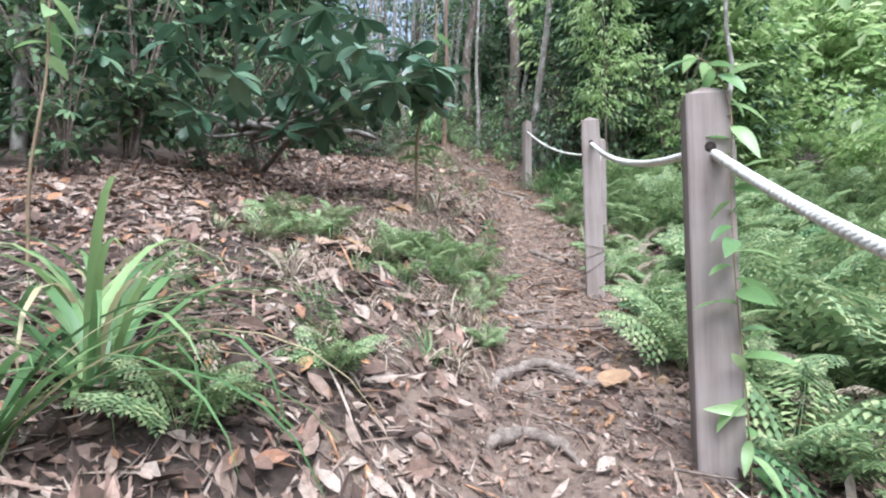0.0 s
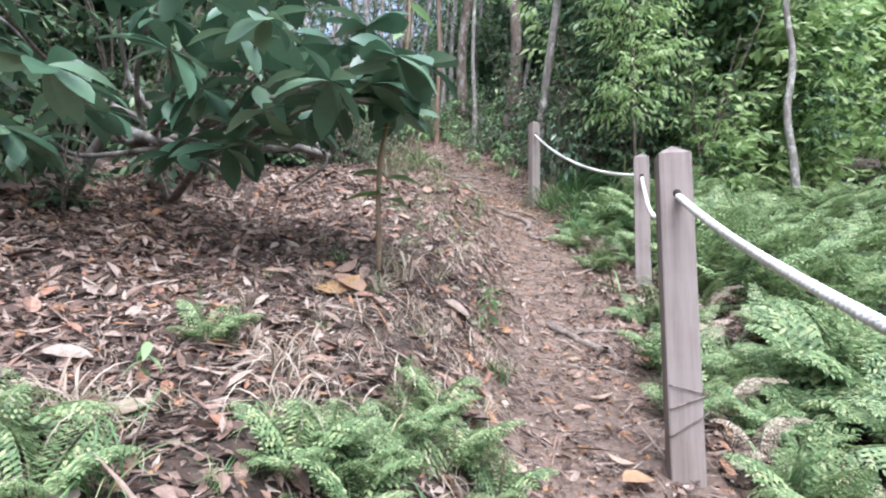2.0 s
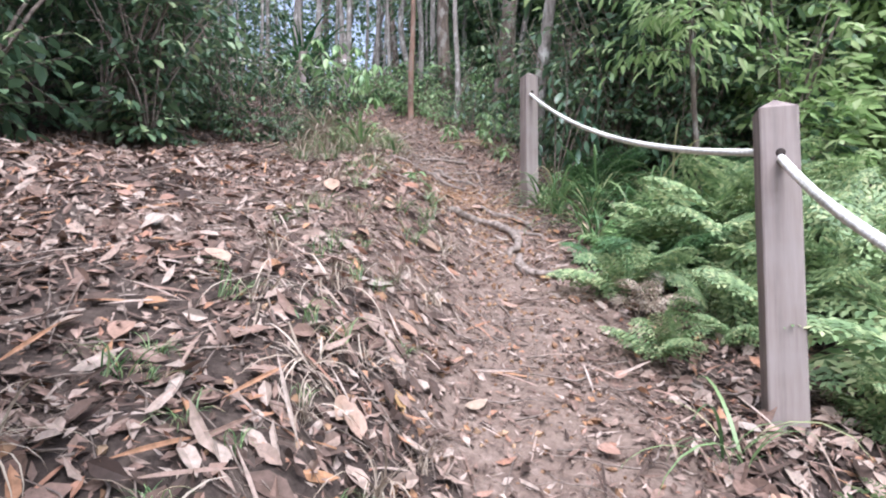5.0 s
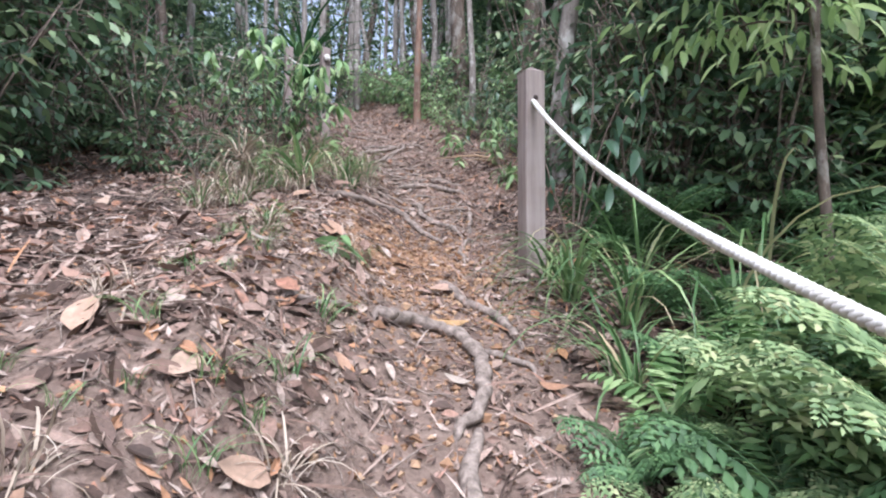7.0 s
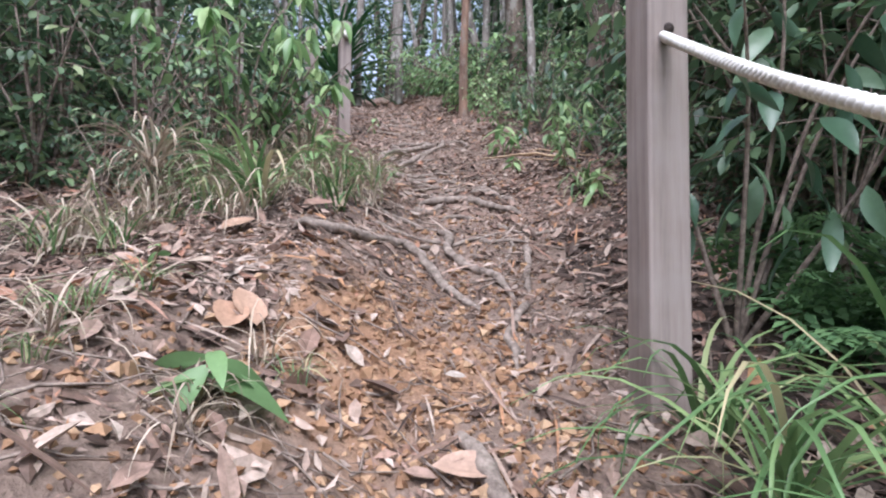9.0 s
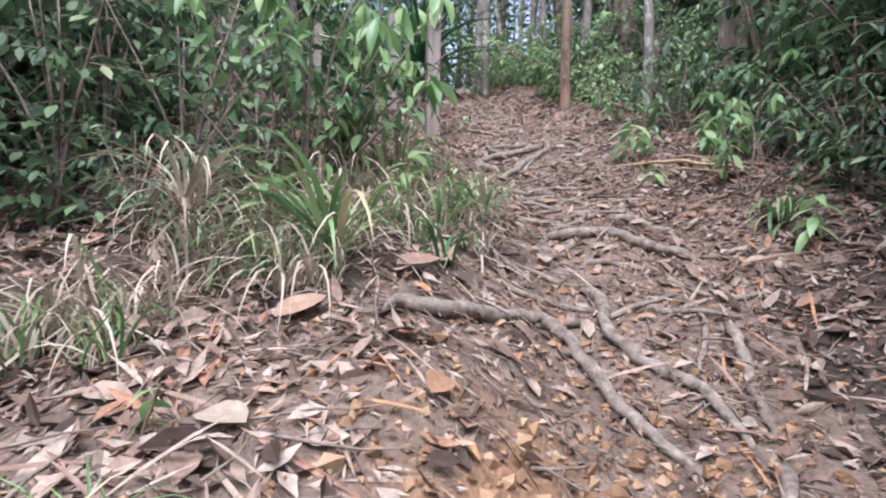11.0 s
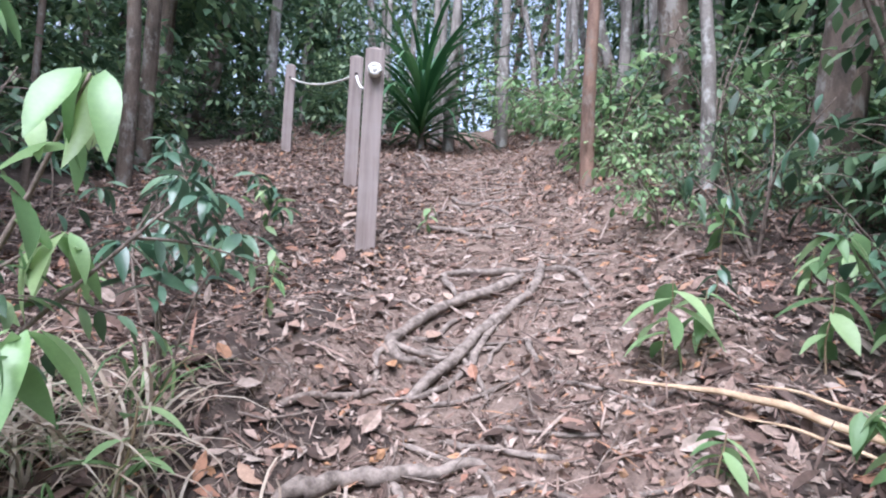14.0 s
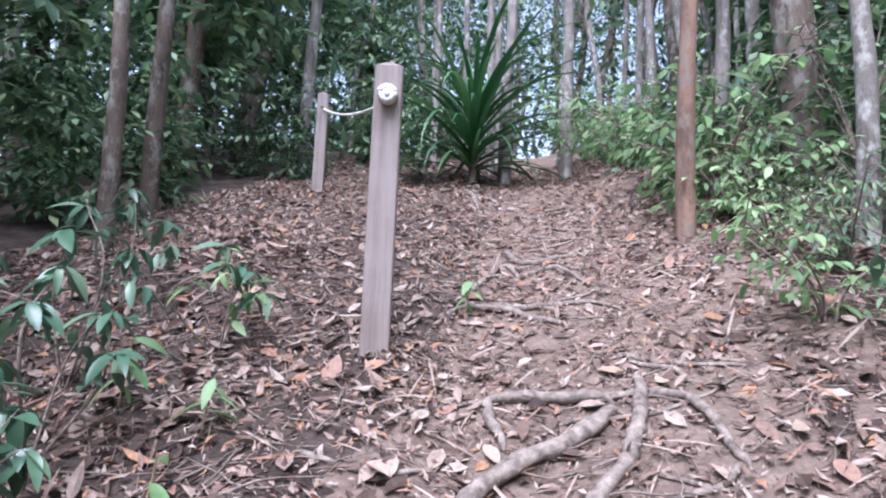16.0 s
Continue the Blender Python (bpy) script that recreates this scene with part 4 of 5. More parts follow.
V, t, q = strewn(ball, np.stack([cx, cy, ground_z(cx, cy) + 0.3 * r], -1), turns(g.uniform(0, 6.28, k), g.normal(0, 0.5, k), g.normal(0, 0.5, k)), r[:, None] * g.uniform(0.7, 1.3, (k, 3)))
tagged(new("clay_crumbs", mesh_of("clay_crumbs", V, [t, q], CRUMBS, False)), "loose crumbs of orange-brown clay on the worn trail", "gravel", kind="stuff")

# ---- roots across the trail ----
def root(line, thick, thin=None, name="tree_root", mat=None, label="gnarled grey-brown tree root lying exposed across the trail", category="root", lift=0.85, flat=0.95):
    """A root along points of the plan; its ends go into the ground."""
    n, thick, thin = 8 * len(line), 0.88 * thick, 0.88 * (thin or thick * 0.55)
    P = smooth_line([(x, y, 0) for x, y in line], n)
    g = np.random.default_rng(int(abs(line[0][0] * 1000 + line[0][1] * 777)) % 99991)
    u = np.linspace(0, 1, n)
    P[:, 0] += 0.35 * thick * np.convolve(g.normal(0, 1, n), np.ones(3) / 3, mode="same")
    P[:, 1] += 0.35 * thick * np.convolve(g.normal(0, 1, n), np.ones(3) / 3, mode="same")
    R = (thick + (thin - thick) * u) * np.clip(np.minimum(u / 0.12, (1 - u) / 0.15), 0.12, 1) ** 0.5
    P[:, 2] = ground_z(P[:, 0], P[:, 1]) + R * (0.78 * lift) + 0.004 + 0.25 * thick * np.sin(u * 9 + g.uniform(0, 6)) - 0.05 * (np.clip(0.05 - u, 0, 1) / 0.05 + np.clip(u - 0.93, 0, 1) / 0.07)
    origin = P[0].copy()
    V, t, q = tube(P - origin, R * (1 + 0.04 * np.sin(u * 11 + 1) + 0.09 * np.convolve(g.normal(0, 1, n), np.ones(4) / 2.5, mode="same")), 10, 0.09, 5, flat)
    return thing(name, mesh_of(name, V, [t, q], mat or ROOT), Matrix.Translation(origin), label, category, "exposed roots")


root([(0.17, 2.22), (0.30, 2.42), (0.42, 2.49), (0.53, 2.41), (0.62, 2.32)], 0.034, 0.02, lift=1.1)
root([(0.12, 1.82), (0.29, 1.91), (0.37, 1.87), (0.42, 1.80)], 0.03, 0.018)
root([(0.28, 3.52), (0.52, 3.56), (0.75, 3.50)], 0.024)
root([(0.92, 6.36), (1.08, 6.16), (1.20, 5.98), (1.33, 5.80)], 0.036, 0.03, lift=1.0)
root([(1.12, 6.20), (1.33, 6.25), (1.53, 6.19)], 0.026)
root([(0.38, 3.14), (0.56, 3.12), (0.82, 3.25)], 0.02)
root([(0.72, 9.60), (0.80, 9.66), (0.94, 9.80), (1.13, 9.72), (1.23, 9.50), (1.25, 9.27), (1.22, 9.11), (1.12, 8.97)], 0.044, 0.032, lift=1.25)
root([(1.24, 9.15), (1.21, 8.73), (1.27, 8.60), (1.39, 8.58), (1.59, 8.62), (1.74, 8.71), (1.93, 8.78)], 0.038, 0.024)
root([(0.95, 10.43), (1.13, 10.15), (1.28, 9.97), (1.36, 9.81), (1.45, 9.62)], 0.032, 0.022, lift=1.0)
root([(1.22, 9.58), (1.38, 9.54), (1.48, 9.40)], 0.024, 0.014)
root([(0.42, 9.24), (0.53, 9.33), (0.66, 9.55)], 0.02, 0.015)
root([(0.06, 11.25), (0.21, 11.36), (0.33, 11.55), (0.46, 11.74), (0.53, 11.72), (0.63, 11.62), (0.80, 11.38), (1.05, 11.14)], 0.034, 0.024, lift=1.15)
root([(0.56, 12.19), (0.65, 12.10), (0.69, 11.86), (0.79, 11.71), (0.91, 11.64), (1.00, 11.54), (1.09, 11.26)], 0.03, 0.022, lift=1.0)
root([(1.14, 11.32), (1.08, 11.02), (1.12, 10.80)], 0.026, 0.016)
root([(1.10, 11.97), (1.12, 11.82), (1.12, 11.62), (1.13, 11.40)], 0.024, 0.018)
root([(0.83, 12.08), (0.95, 12.04), (1.14, 12.04)], 0.02)
root([(1.02, 12.06), (1.02, 11.87), (0.97, 11.68)], 0.016)
root([(0.10, 13.07), (0.31, 13.04), (0.48, 12.99)], 0.026)
root([(0.32, 12.66), (0.53, 12.80), (0.69, 12.83), (0.82, 12.65), (0.93, 12.55), (1.10, 12.49)], 0.036, 0.026, lift=1.1)
root([(0.34, 12.51), (0.47, 12.56), (0.51, 12.78)], 0.026, 0.018)
root([(0.64, 13.12), (0.83, 13.03), (1.00, 12.81)], 0.034, 0.026)
root([(0.07, 13.40), (0.28, 13.46), (0.51, 13.42)], 0.028)
root([(0.54, 12.40), (0.70, 12.47), (0.83, 12.43)], 0.022)
root([(-0.23, 13.24), (-0.09, 13.42), (0.04, 13.60), (0.27, 13.74)], 0.034, 0.026, lift=1.0)
root([(-0.06, 15.70), (0.02, 15.38), (0.03, 15.03), (-0.04, 14.71), (-0.08, 14.47), (-0.10, 14.32), (-0.13, 14.10), (-0.16, 13.82)], 0.03, 0.034, lift=1.2)
root([(-0.07, 15.45), (-0.13, 15.14), (-0.30, 14.90), (-0.37, 14.54), (-0.38, 14.28), (-0.35, 14.18), (-0.28, 14.16), (-0.20, 14.22)], 0.04, 0.024, lift=1.15)
root([(-0.39, 14.28), (-0.38, 14.11), (-0.30, 13.95)], 0.022, 0.014)
root([(-0.08, 15.44), (-0.31, 15.35), (-0.53, 15.27), (-0.49, 15.12), (-0.36, 15.00)], 0.03, 0.024, lift=1.1)
root([(0.00, 15.50), (0.18, 15.46), (0.32, 15.22), (0.40, 15.08)], 0.026, 0.016, lift=1.1)
root([(0.38, 15.10), (0.29, 14.95), (0.16, 14.88)], 0.015, 0.01)
root([(-0.12, 14.39), (0.02, 14.24), (0.15, 14.04)], 0.017, 0.01, lift=1.3)
root([(-0.01, 14.90), (-0.04, 14.57), (-0.04, 14.30), (-0.08, 14.11), (-0.22, 13.78)], 0.02, 0.016)
root([(-0.34, 14.32), (-0.26, 14.43), (-0.25, 14.62), (-0.15, 14.85)], 0.017, 0.01)
root([(0.13, 14.60), (0.26, 14.37), (0.40, 14.28)], 0.02, 0.012)
root([(0.03, 14.30), (0.04, 14.48), (0.06, 14.62)], 0.013, 0.008)
root([(-0.98, 14.54), (-0.77, 14.60), (-0.60, 14.67), (-0.51, 14.91)], 0.014, 0.01)
root([(-1.12, 15.88), (-0.87, 16.12), (-0.40, 16.05)], 0.034, 0.02)
root([(-1.40, 17.38), (-1.10, 16.98), (-0.95, 17.15), (-0.68, 17.55)], 0.028, 0.02)
root([(-1.14, 16.20), (-1.20, 16.87), (-1.00, 16.74)], 0.026, 0.018)
root([(-1.02, 16.72), (-0.84, 16.95), (-0.44, 16.60)], 0.024, 0.018)
root([(-1.12, 17.72), (-0.9, 17.80), (-0.66, 17.82)], 0.024)
root([(-2.9, 19.6), (-2.6, 19.2), (-2.35, 18.8), (-2.1, 18.36)], 0.035, 0.02, lift=1.15)
root([(-2.6, 19.2), (-2.3, 19.05), (-2.0, 18.8)], 0.03, 0.02, lift=1.05)
g = np.random.default_rng(121)
for k in range(52):  # thinner roots everywhere on the upper trail
    y = g.uniform(11.9, 19.0)
    x = float(trail_x(y)) + g.normal(0, 0.33)
    a, ln = g.uniform(-0.6, 0.9), g.uniform(0.3, 0.8)
    pts = [(x - ln / 2 * math.cos(a), y - ln / 2 * math.sin(a)), (x + g.normal(0, 0.04), y + g.normal(0, 0.06)), (x + ln / 2 * math.cos(a), y + ln / 2 * math.sin(a) + g.normal(0, 0.05))]
    root(pts, g.uniform(0.01, 0.022))
root([(-0.46, 13.52), (-0.36, 13.72), (-0.22, 13.96)], 0.02, 0.014, "dead_branch", TWIG, "dry grey dead branch lying across the trail", "branch", 0.9)

# the split palm stalk
def palm_strip(line, radii, flat, seed):
    P = smooth_line(line, 24)
    P[:, 2] += ground_z(P[:, 0], P[:, 1])
    V, t, q = tube(P - P[0], radii, 8, 0.05, seed, flat)
    return P[0], mesh_of("strip", V, [t, q], CUT_WOOD)


stalk_at, stalk_me = palm_strip([(0.60, 14.21, 0.045), (0.85, 14.15, 0.07), (1.10, 14.04, 0.09), (1.45, 13.88, 0.08)], [0.008, 0.022, 0.03, 0.026], 0.45, 3)
stalk = new("palm_stalk")
stalk.matrix_basis = Matrix.Translation(stalk_at)
tagged(stalk, "split tan palm stalk lying in the litter", "palm stalk")
part("strip", stalk_me, stalk)
for line, radii in (([(0.95, 14.06, 0.05), (1.2, 13.95, 0.06), (1.5, 13.80, 0.05)], [0.004, 0.012, 0.008]), ([(1.05, 14.10, 0.11), (1.3, 14.0, 0.12), (1.62, 13.83, 0.08)], [0.006, 0.014, 0.006])):
    at, me = palm_strip(line, radii, 0.5, 4)
    part("splinter", me, stalk, m=Matrix.Translation(Vector(at) - Vector(stalk_at)))


# ---- single leaves lying on top ----
DROPPED = [leaf_shape(5, 0.5, 0.25, 0.12, 0.7), leaf_shape(5, 0.42, -0.3, -0.2, 0.75), leaf_shape(5, 0.6, 0.35, -0.1, 0.65, 0.42)]
dropped = [mesh_of("fallen_leaf", s[0], [s[1], s[2]], FALLEN) for s in DROPPED]


def fallen_leaf(x, y, size, k, yaw):
    nx, ny, nz = ground_normals(np.array([x]), np.array([y]))[0]
    tilt = Vector((0, 0, 1)).rotation_difference(Vector((nx, ny, nz))).to_matrix().to_4x4()
    thing("fallen_leaf", dropped[k % 3], Matrix.Translation(on_ground(x, y, 0.022 + 0.06 * size)) @ tilt @ pose(0, 0, 0, 0, 0, yaw) @ Matrix.Scale(size, 4),
          "large dry orange-brown leaf lying on the leaf litter", "leaf", "large fallen leaves")


for k in range(130):
    y = g.uniform(2.7, 17)
    d = -abs(g.normal(0, 1.4)) if g.uniform() < 0.72 else g.uniform(0, 0.8)
    fallen_leaf(float(trail_x(y)) + d, y, g.uniform(0.10, 0.19) if d < -0.4 else g.uniform(0.07, 0.13), k, g.uniform(0, 360))
for x, y, s in ((0.98, 9.86, 0.19), (1.1, 10.25, 0.17), (-0.5, 5.3, 0.18), (-0.7, 5.15, 0.17), (-0.62, 5.22, 0.15), (0.45, 4.3, 0.14), (0.62, 2.25, 0.2), (0.7, 2.55, 0.13), (0.35, 10.9, 0.15),
                (-0.59, 3.08, 0.2), (-0.52, 2.98, 0.2), (-0.45, 3.15, 0.22), (-1.66, 4.29, 0.2), (-1.25, 3.93, 0.17), (-0.52, 5.4, 0.22), (0.97, 4.27, 0.17), (0.96, 5.16, 0.13), (0.83, 3.7, 0.14), (-0.55, 5.0, 0.34), (-0.3, 5.1, 0.26), (0.15, 5.6, 0.2)):
    fallen_leaf(x, y, s, int(s * 100), g.uniform(0, 360))


# ---- plants whose leaves stand out one by one ----
BIG = [leaf_shape(6, 0.44, 0.2, 0.18, 0.75, 0.62, 0.06), leaf_shape(6, 0.4, 0.3, 0.35, 0.75, 0.6, 0.06)]
big_leaf = [mesh_of("leaf", s[0], [s[1], s[2]], LEATHERY) for s in BIG]
DROOP = [leaf_shape(6, 0.37, 0.3, 0.3, 0.85, 0.45, 0.05), leaf_shape(6, 0.31, 0.35, 0.45, 0.85, 0.45, 0.05)]
young_leaf = [mesh_of("leaf", s[0], [s[1], s[2]], YOUNG) for s in DROOP]
green_leaf = [mesh_of("leaf", s[0], [s[1], s[2]], BRIGHT) for s in DROOP]
dark_leaf = [mesh_of("leaf", s[0], [s[1], s[2]], LEATHERY) for s in DROOP]


def leaf_part(parent, meshes, k, at, yaw, pitch, roll, size):
    m = Matrix.Translation(at) @ pose(0, 0, 0, 0, 0, yaw) @ pose(0, 0, 0, pitch, 0, 0) @ pose(0, 0, 0, 0, roll, 0) @ Matrix.Scale(size, 4)
    part("leaf", meshes[k % len(meshes)], parent, m=m)


def limb(parent, line, r0, r1, mat, name="branch"):
    V, t, q = tube(smooth_line(line, 7 * len(line)), [r0, r1], 7, 0.05, 9)
    part(name, mesh_of(name, V, [t, q], mat), parent)


# the sprawling shrub with big leathery leaves over the bank
shrub = new("big_leaf_shrub")
base = on_ground(-2.3, 7.0)
shrub.matrix_basis = Matrix.Translation(base)
tagged(shrub, "sprawling shrub with large dark leathery leaves over the bank", "shrub")
g = np.random.default_rng(131)
SPRAYS = [((-1.6, 6.3, 3.3), (-0.8, 5.7, 3.4), (-0.3, 5.15, 3.36)), ((-1.7, 6.2, 3.35), (-0.95, 5.3, 3.3), (-0.45, 4.75, 3.22)), ((-2.0, 6.5, 3.25), (-1.3, 5.8, 3.35), (-0.62, 5.0, 3.36)), ((-1.9, 6.4, 3.4), (-1.2, 5.5, 3.5), (-0.7, 4.5, 3.42)), ((-2.1, 6.3, 3.4), (-1.6, 5.5, 3.4), (-1.25, 4.7, 3.35)),
          ((-2.3, 6.2, 3.3), (-2.0, 5.4, 3.3), (-1.75, 4.55, 3.2)), ((-1.8, 6.3, 3.5), (-1.0, 5.8, 3.8), (-0.35, 5.3, 3.78)), ((-2.2, 6.2, 3.6), (-1.7, 5.4, 3.9), (-1.1, 4.9, 3.95)),
          ((-2.5, 6.3, 3.5), (-2.5, 5.5, 3.7), (-2.3, 4.8, 3.75)), ((-2.7, 6.4, 3.5), (-3.0, 5.6, 3.5), (-3.0, 4.8, 3.45)), ((-2.2, 6.6, 3.7), (-1.6, 6.1, 4.2), (-0.9, 5.7, 4.3)),
          ((-2.4, 6.4, 3.9), (-2.2, 5.8, 4.3), (-1.9, 5.1, 4.4)), ((-1.9, 6.7, 3.3), (-1.3, 6.4, 3.45), (-0.75, 6.1, 3.5)), ((-2.8, 6.5, 3.8), (-3.2, 5.9, 4.2), (-3.4, 5.3, 4.3)),
          ((-1.7, 6.2, 3.4), (-0.7, 5.4, 3.48), (-0.12, 4.85, 3.4)), ((-1.6, 6.3, 3.5), (-0.5, 5.6, 3.62), (0.02, 5.2, 3.5)), ((-2.2, 6.5, 3.2), (-1.7, 5.9, 3.12), (-1.05, 5.35, 3.05)), ((-2.6, 6.3, 3.2), (-2.5, 5.6, 3.15), (-2.2, 4.9, 3.0))]
for k, line in enumerate(SPRAYS):
    low = Vector((0, 0, -0.05)) if k in (0, 7, 10) else Vector((-2.55 + 0.05 * k, 6.42, 3.38)) - base  # most spring from the crooked limb
    pts = [low] + [Vector(p) - base for p in line]
    limb(shrub, pts, 0.04 if k < 4 else 0.028, 0.007, BARK_GREY if k % 2 else TWIG)
    ways = [(pts[3], pts[3] - pts[2], 9)] + [(pts[2].lerp(pts[3], f) + Vector((g.normal(0, 0.1), g.normal(0, 0.1), g.normal(0, 0.08))), pts[3] - pts[2], 6) for f in (-0.1, 0.25, 0.6)]
    for at, way, count in ways:
        yaw0 = math.degrees(math.atan2(-way.x, way.y))
        for j in range(count):
            leaf_part(shrub, big_leaf, j, at, yaw0 + 360 * j / count * 0.9 + g.normal(0, 14), g.uniform(-45, 28), g.normal(0, 22), g.uniform(0.22, 0.34))


limb(shrub, [Vector(p) - base for p in ((-2.9, 6.6, 2.96), (-2.5, 6.4, 3.42), (-1.9, 6.35, 3.30), (-1.34, 6.4, 3.46), (-0.8, 6.5, 3.85))], 0.05, 0.025, BARK_GREY)
limb(shrub, [Vector(p) - base for p in ((-1.95, 6.35, 3.30), (-1.5, 6.45, 3.30), (-1.1, 6.55, 3.36), (-0.8, 6.6, 3.3))], 0.042, 0.03, BARK_GREY)
limb(shrub, [Vector(p) - base for p in ((-2.1, 6.35, 3.36), (-1.75, 6.1, 3.2), (-1.45, 5.9, 2.98))], 0.03, 0.014, BARK_GREY)
limb(shrub, [Vector(p) - base for p in ((-0.9, 6.5, 3.4), (-0.75, 6.2, 3.15), (-0.95, 6.05, 2.92))], 0.016, 0.01, BARK_GREY)


def sapling(x, y, height, lean, label, leaves, meshes, size, r=0.012, from_h=0.4, mat=None, whorl=None, name="sapling", droop=-15):
    """A thin stem with leaves one by one."""
    e = new(name)
    b = on_ground(x, y)
    e.matrix_basis = Matrix.Translation(b)
    tagged(e, label, "sapling" if name == "sapling" else "seedling", "" if name == "sapling" else "seedlings on the forest floor")
    g = np.random.default_rng(int(abs(x * 331 + y * 97) * 10) % 9999)
    top = Vector((lean[0], lean[1], height))
    bend = Vector((g.normal(0, 0.02), g.normal(0, 0.02), 0)) * height
    line = [Vector((0, 0, -0.03)), top * 0.35 + bend, top * 0.7 - bend * 0.6, top]
    limb(e, line, r, r * 0.45, mat or STEM, "stem")
    for k in range(leaves):
        u = from_h + (1 - from_h) * (k + 0.5) / leaves
        leaf_part(e, meshes, k, top * u + bend * (0.6 - u), 137.5 * k + g.normal(0, 20), g.normal(droop, 16), g.normal(0, 15), size * g.uniform(0.7, 1.2))
    if whorl:
        h, n, ms, s = whorl
        for k in range(n):
            leaf_part(e, ms, k, top * h, 360 * k / n + g.normal(0, 12), g.uniform(-40, 45), g.normal(0, 15), s * g.uniform(0.8, 1.2))
    return e


young_tree = sapling(-0.27, 5.64, 2.1, (0.16, -0.06), "young tree with a bare tan stem and few leaves", 7, young_leaf, 0.18, 0.019, 0.3, STEM, (0.5, 11, big_leaf, 0.34))
for k, (h, yaw, pitch, size) in enumerate(((0.42, 95, 8, 0.2), (0.47, 110, -15, 0.16), (0.5, -80, -35, 0.17), (0.53, -95, 10, 0.19), (0.55, 70, 20, 0.2), (0.4, -60, 5, 0.14), (0.36, -110, -10, 0.12), (0.45, 180, 15, 0.17))):
    leaf_part(young_tree, young_leaf, k, Vector((0.076 * h, -0.03 * h, h + 0.07)), yaw, pitch, 12 * (-1) ** k, 1.25 * size)
SEED = "small green seedling growing out of the leaf litter"
for x, y, h, n, ms, s in ((0.75, 14.36, 0.36, 9, green_leaf, 0.22), (-0.86, 13.94, 0.26, 4, young_leaf, 0.12), (-1.28, 14.45, 0.2, 5, green_leaf, 0.13), (-1.62, 14.36, 0.28, 6, green_leaf, 0.13),
                          (-1.41, 13.49, 0.3, 7, green_leaf, 0.14), (0.44, 5.75, 0.3, 9, green_leaf, 0.12), (-1.84, 11.72, 0.4, 10, green_leaf, 0.13), (0.42, 10.02, 0.12, 8, green_leaf, 0.2),
                          (-0.15, 10.6, 0.12, 5, young_leaf, 0.08), (1.35, 15.0, 0.3, 8, green_leaf, 0.15), (1.0, 15.4, 0.4, 10, green_leaf, 0.14), (0.95, 14.9, 0.2, 6, dark_leaf, 0.12),
                          (-1.0, 15.9, 0.25, 6, green_leaf, 0.12), (0.55, 16.6, 0.35, 8, young_leaf, 0.1), (-0.1, 12.45, 0.3, 7, young_leaf, 0.1), (-0.45, 11.75, 0.35, 8, young_leaf, 0.11),
                          (0.91, 13.8, 0.16, 9, green_leaf, 0.13), (1.3, 14.4, 0.34, 9, green_leaf, 0.18), (1.55, 14.5, 0.4, 9, green_leaf, 0.18), (1.35, 13.75, 0.3, 10, green_leaf, 0.16), (0.88, 14.5, 0.25, 8, green_leaf, 0.16), (-0.9, 3.9, 0.15, 5, green_leaf, 0.09), (-2.3, 13.2, 0.4, 9, green_leaf, 0.14), (1.5, 12.5, 0.25, 10, young_leaf, 0.14)):
    sapling(x, y, h, (0.03, 0.02), SEED, n, ms, s, 0.005, 0.3, STEM, None, "seedling")


def leafy_shrub(x, y, stems, label, meshes, size, name="broadleaf_shrub", droop=-45, tips=None):
    """A near shrub: each leaf a part."""
    e = new(name)
    b = on_ground(x, y)
    e.matrix_basis = Matrix.Translation(b)
    tagged(e, label, "shrub")
    g = np.random.default_rng(int(abs(x * 100 + y * 10)))
    for tx, ty, tz, n in stems:
        top = Vector((tx, ty, tz))
        side = Vector((g.normal(0, 0.06), g.normal(0, 0.06), 0))
        line = [Vector((0, 0, -0.04)), top * 0.5 + side + Vector((0, 0, 0.12 * tz)), top]
        limb(e, line, 0.011 if size > 0.125 else 0.006, 0.003, TWIG, "stem")
        yaw0 = math.degrees(math.atan2(-tx, ty))
        for k in range(n):
            u = (0.3 if size > 0.125 else 0.5) + (0.7 if size > 0.125 else 0.5) * (k + 0.5) / n
            a, c = (line[1], line[2]) if u > 0.5 else (line[0], line[1])
            at = a.lerp(c, (u - 0.5) * 2 if u > 0.5 else u * 2)
            leaf_part(e, meshes, k, at + Vector((g.normal(0, 0.03), g.normal(0, 0.03), g.normal(0, 0.02))), yaw0 + (70 if k % 2 else -70) + g.normal(0, 30), g.normal(droop, 18), g.normal(0, 20), size * g.uniform(0.7, 1.2))
        for k in range(6 if tips else 0):
            leaf_part(e, tips, k, top + Vector((g.normal(0, 0.02), g.normal(0, 0.02), 0)), yaw0 + 60 * k + g.normal(0, 15), g.normal(droop - 18, 14), g.normal(0, 15), 1.15 * size * g.uniform(0.75, 1.2))
    return e


leafy_shrub(-0.85, 12.35, [(0.62, 0.2, 0.66, 14), (0.5, -0.25, 0.8, 14), (0.25, 0.1, 1.05, 15), (0.1, -0.5, 0.9, 14), (-0.3, 0.1, 1.2, 15), (0.4, 0.4, 0.85, 14), (-0.1, -0.2, 1.3, 15), (0.5, 0.05, 1.0, 14), (0.2, -0.35, 1.15, 14), (-0.45, -0.4, 1.0, 14), (0.6, 0.3, 1.15, 14), (0.35, 0.2, 1.35, 14)],
            "shrub with pale yellow-green drooping young leaves beside the trail", green_leaf, 0.14, droop=-26, tips=young_leaf)
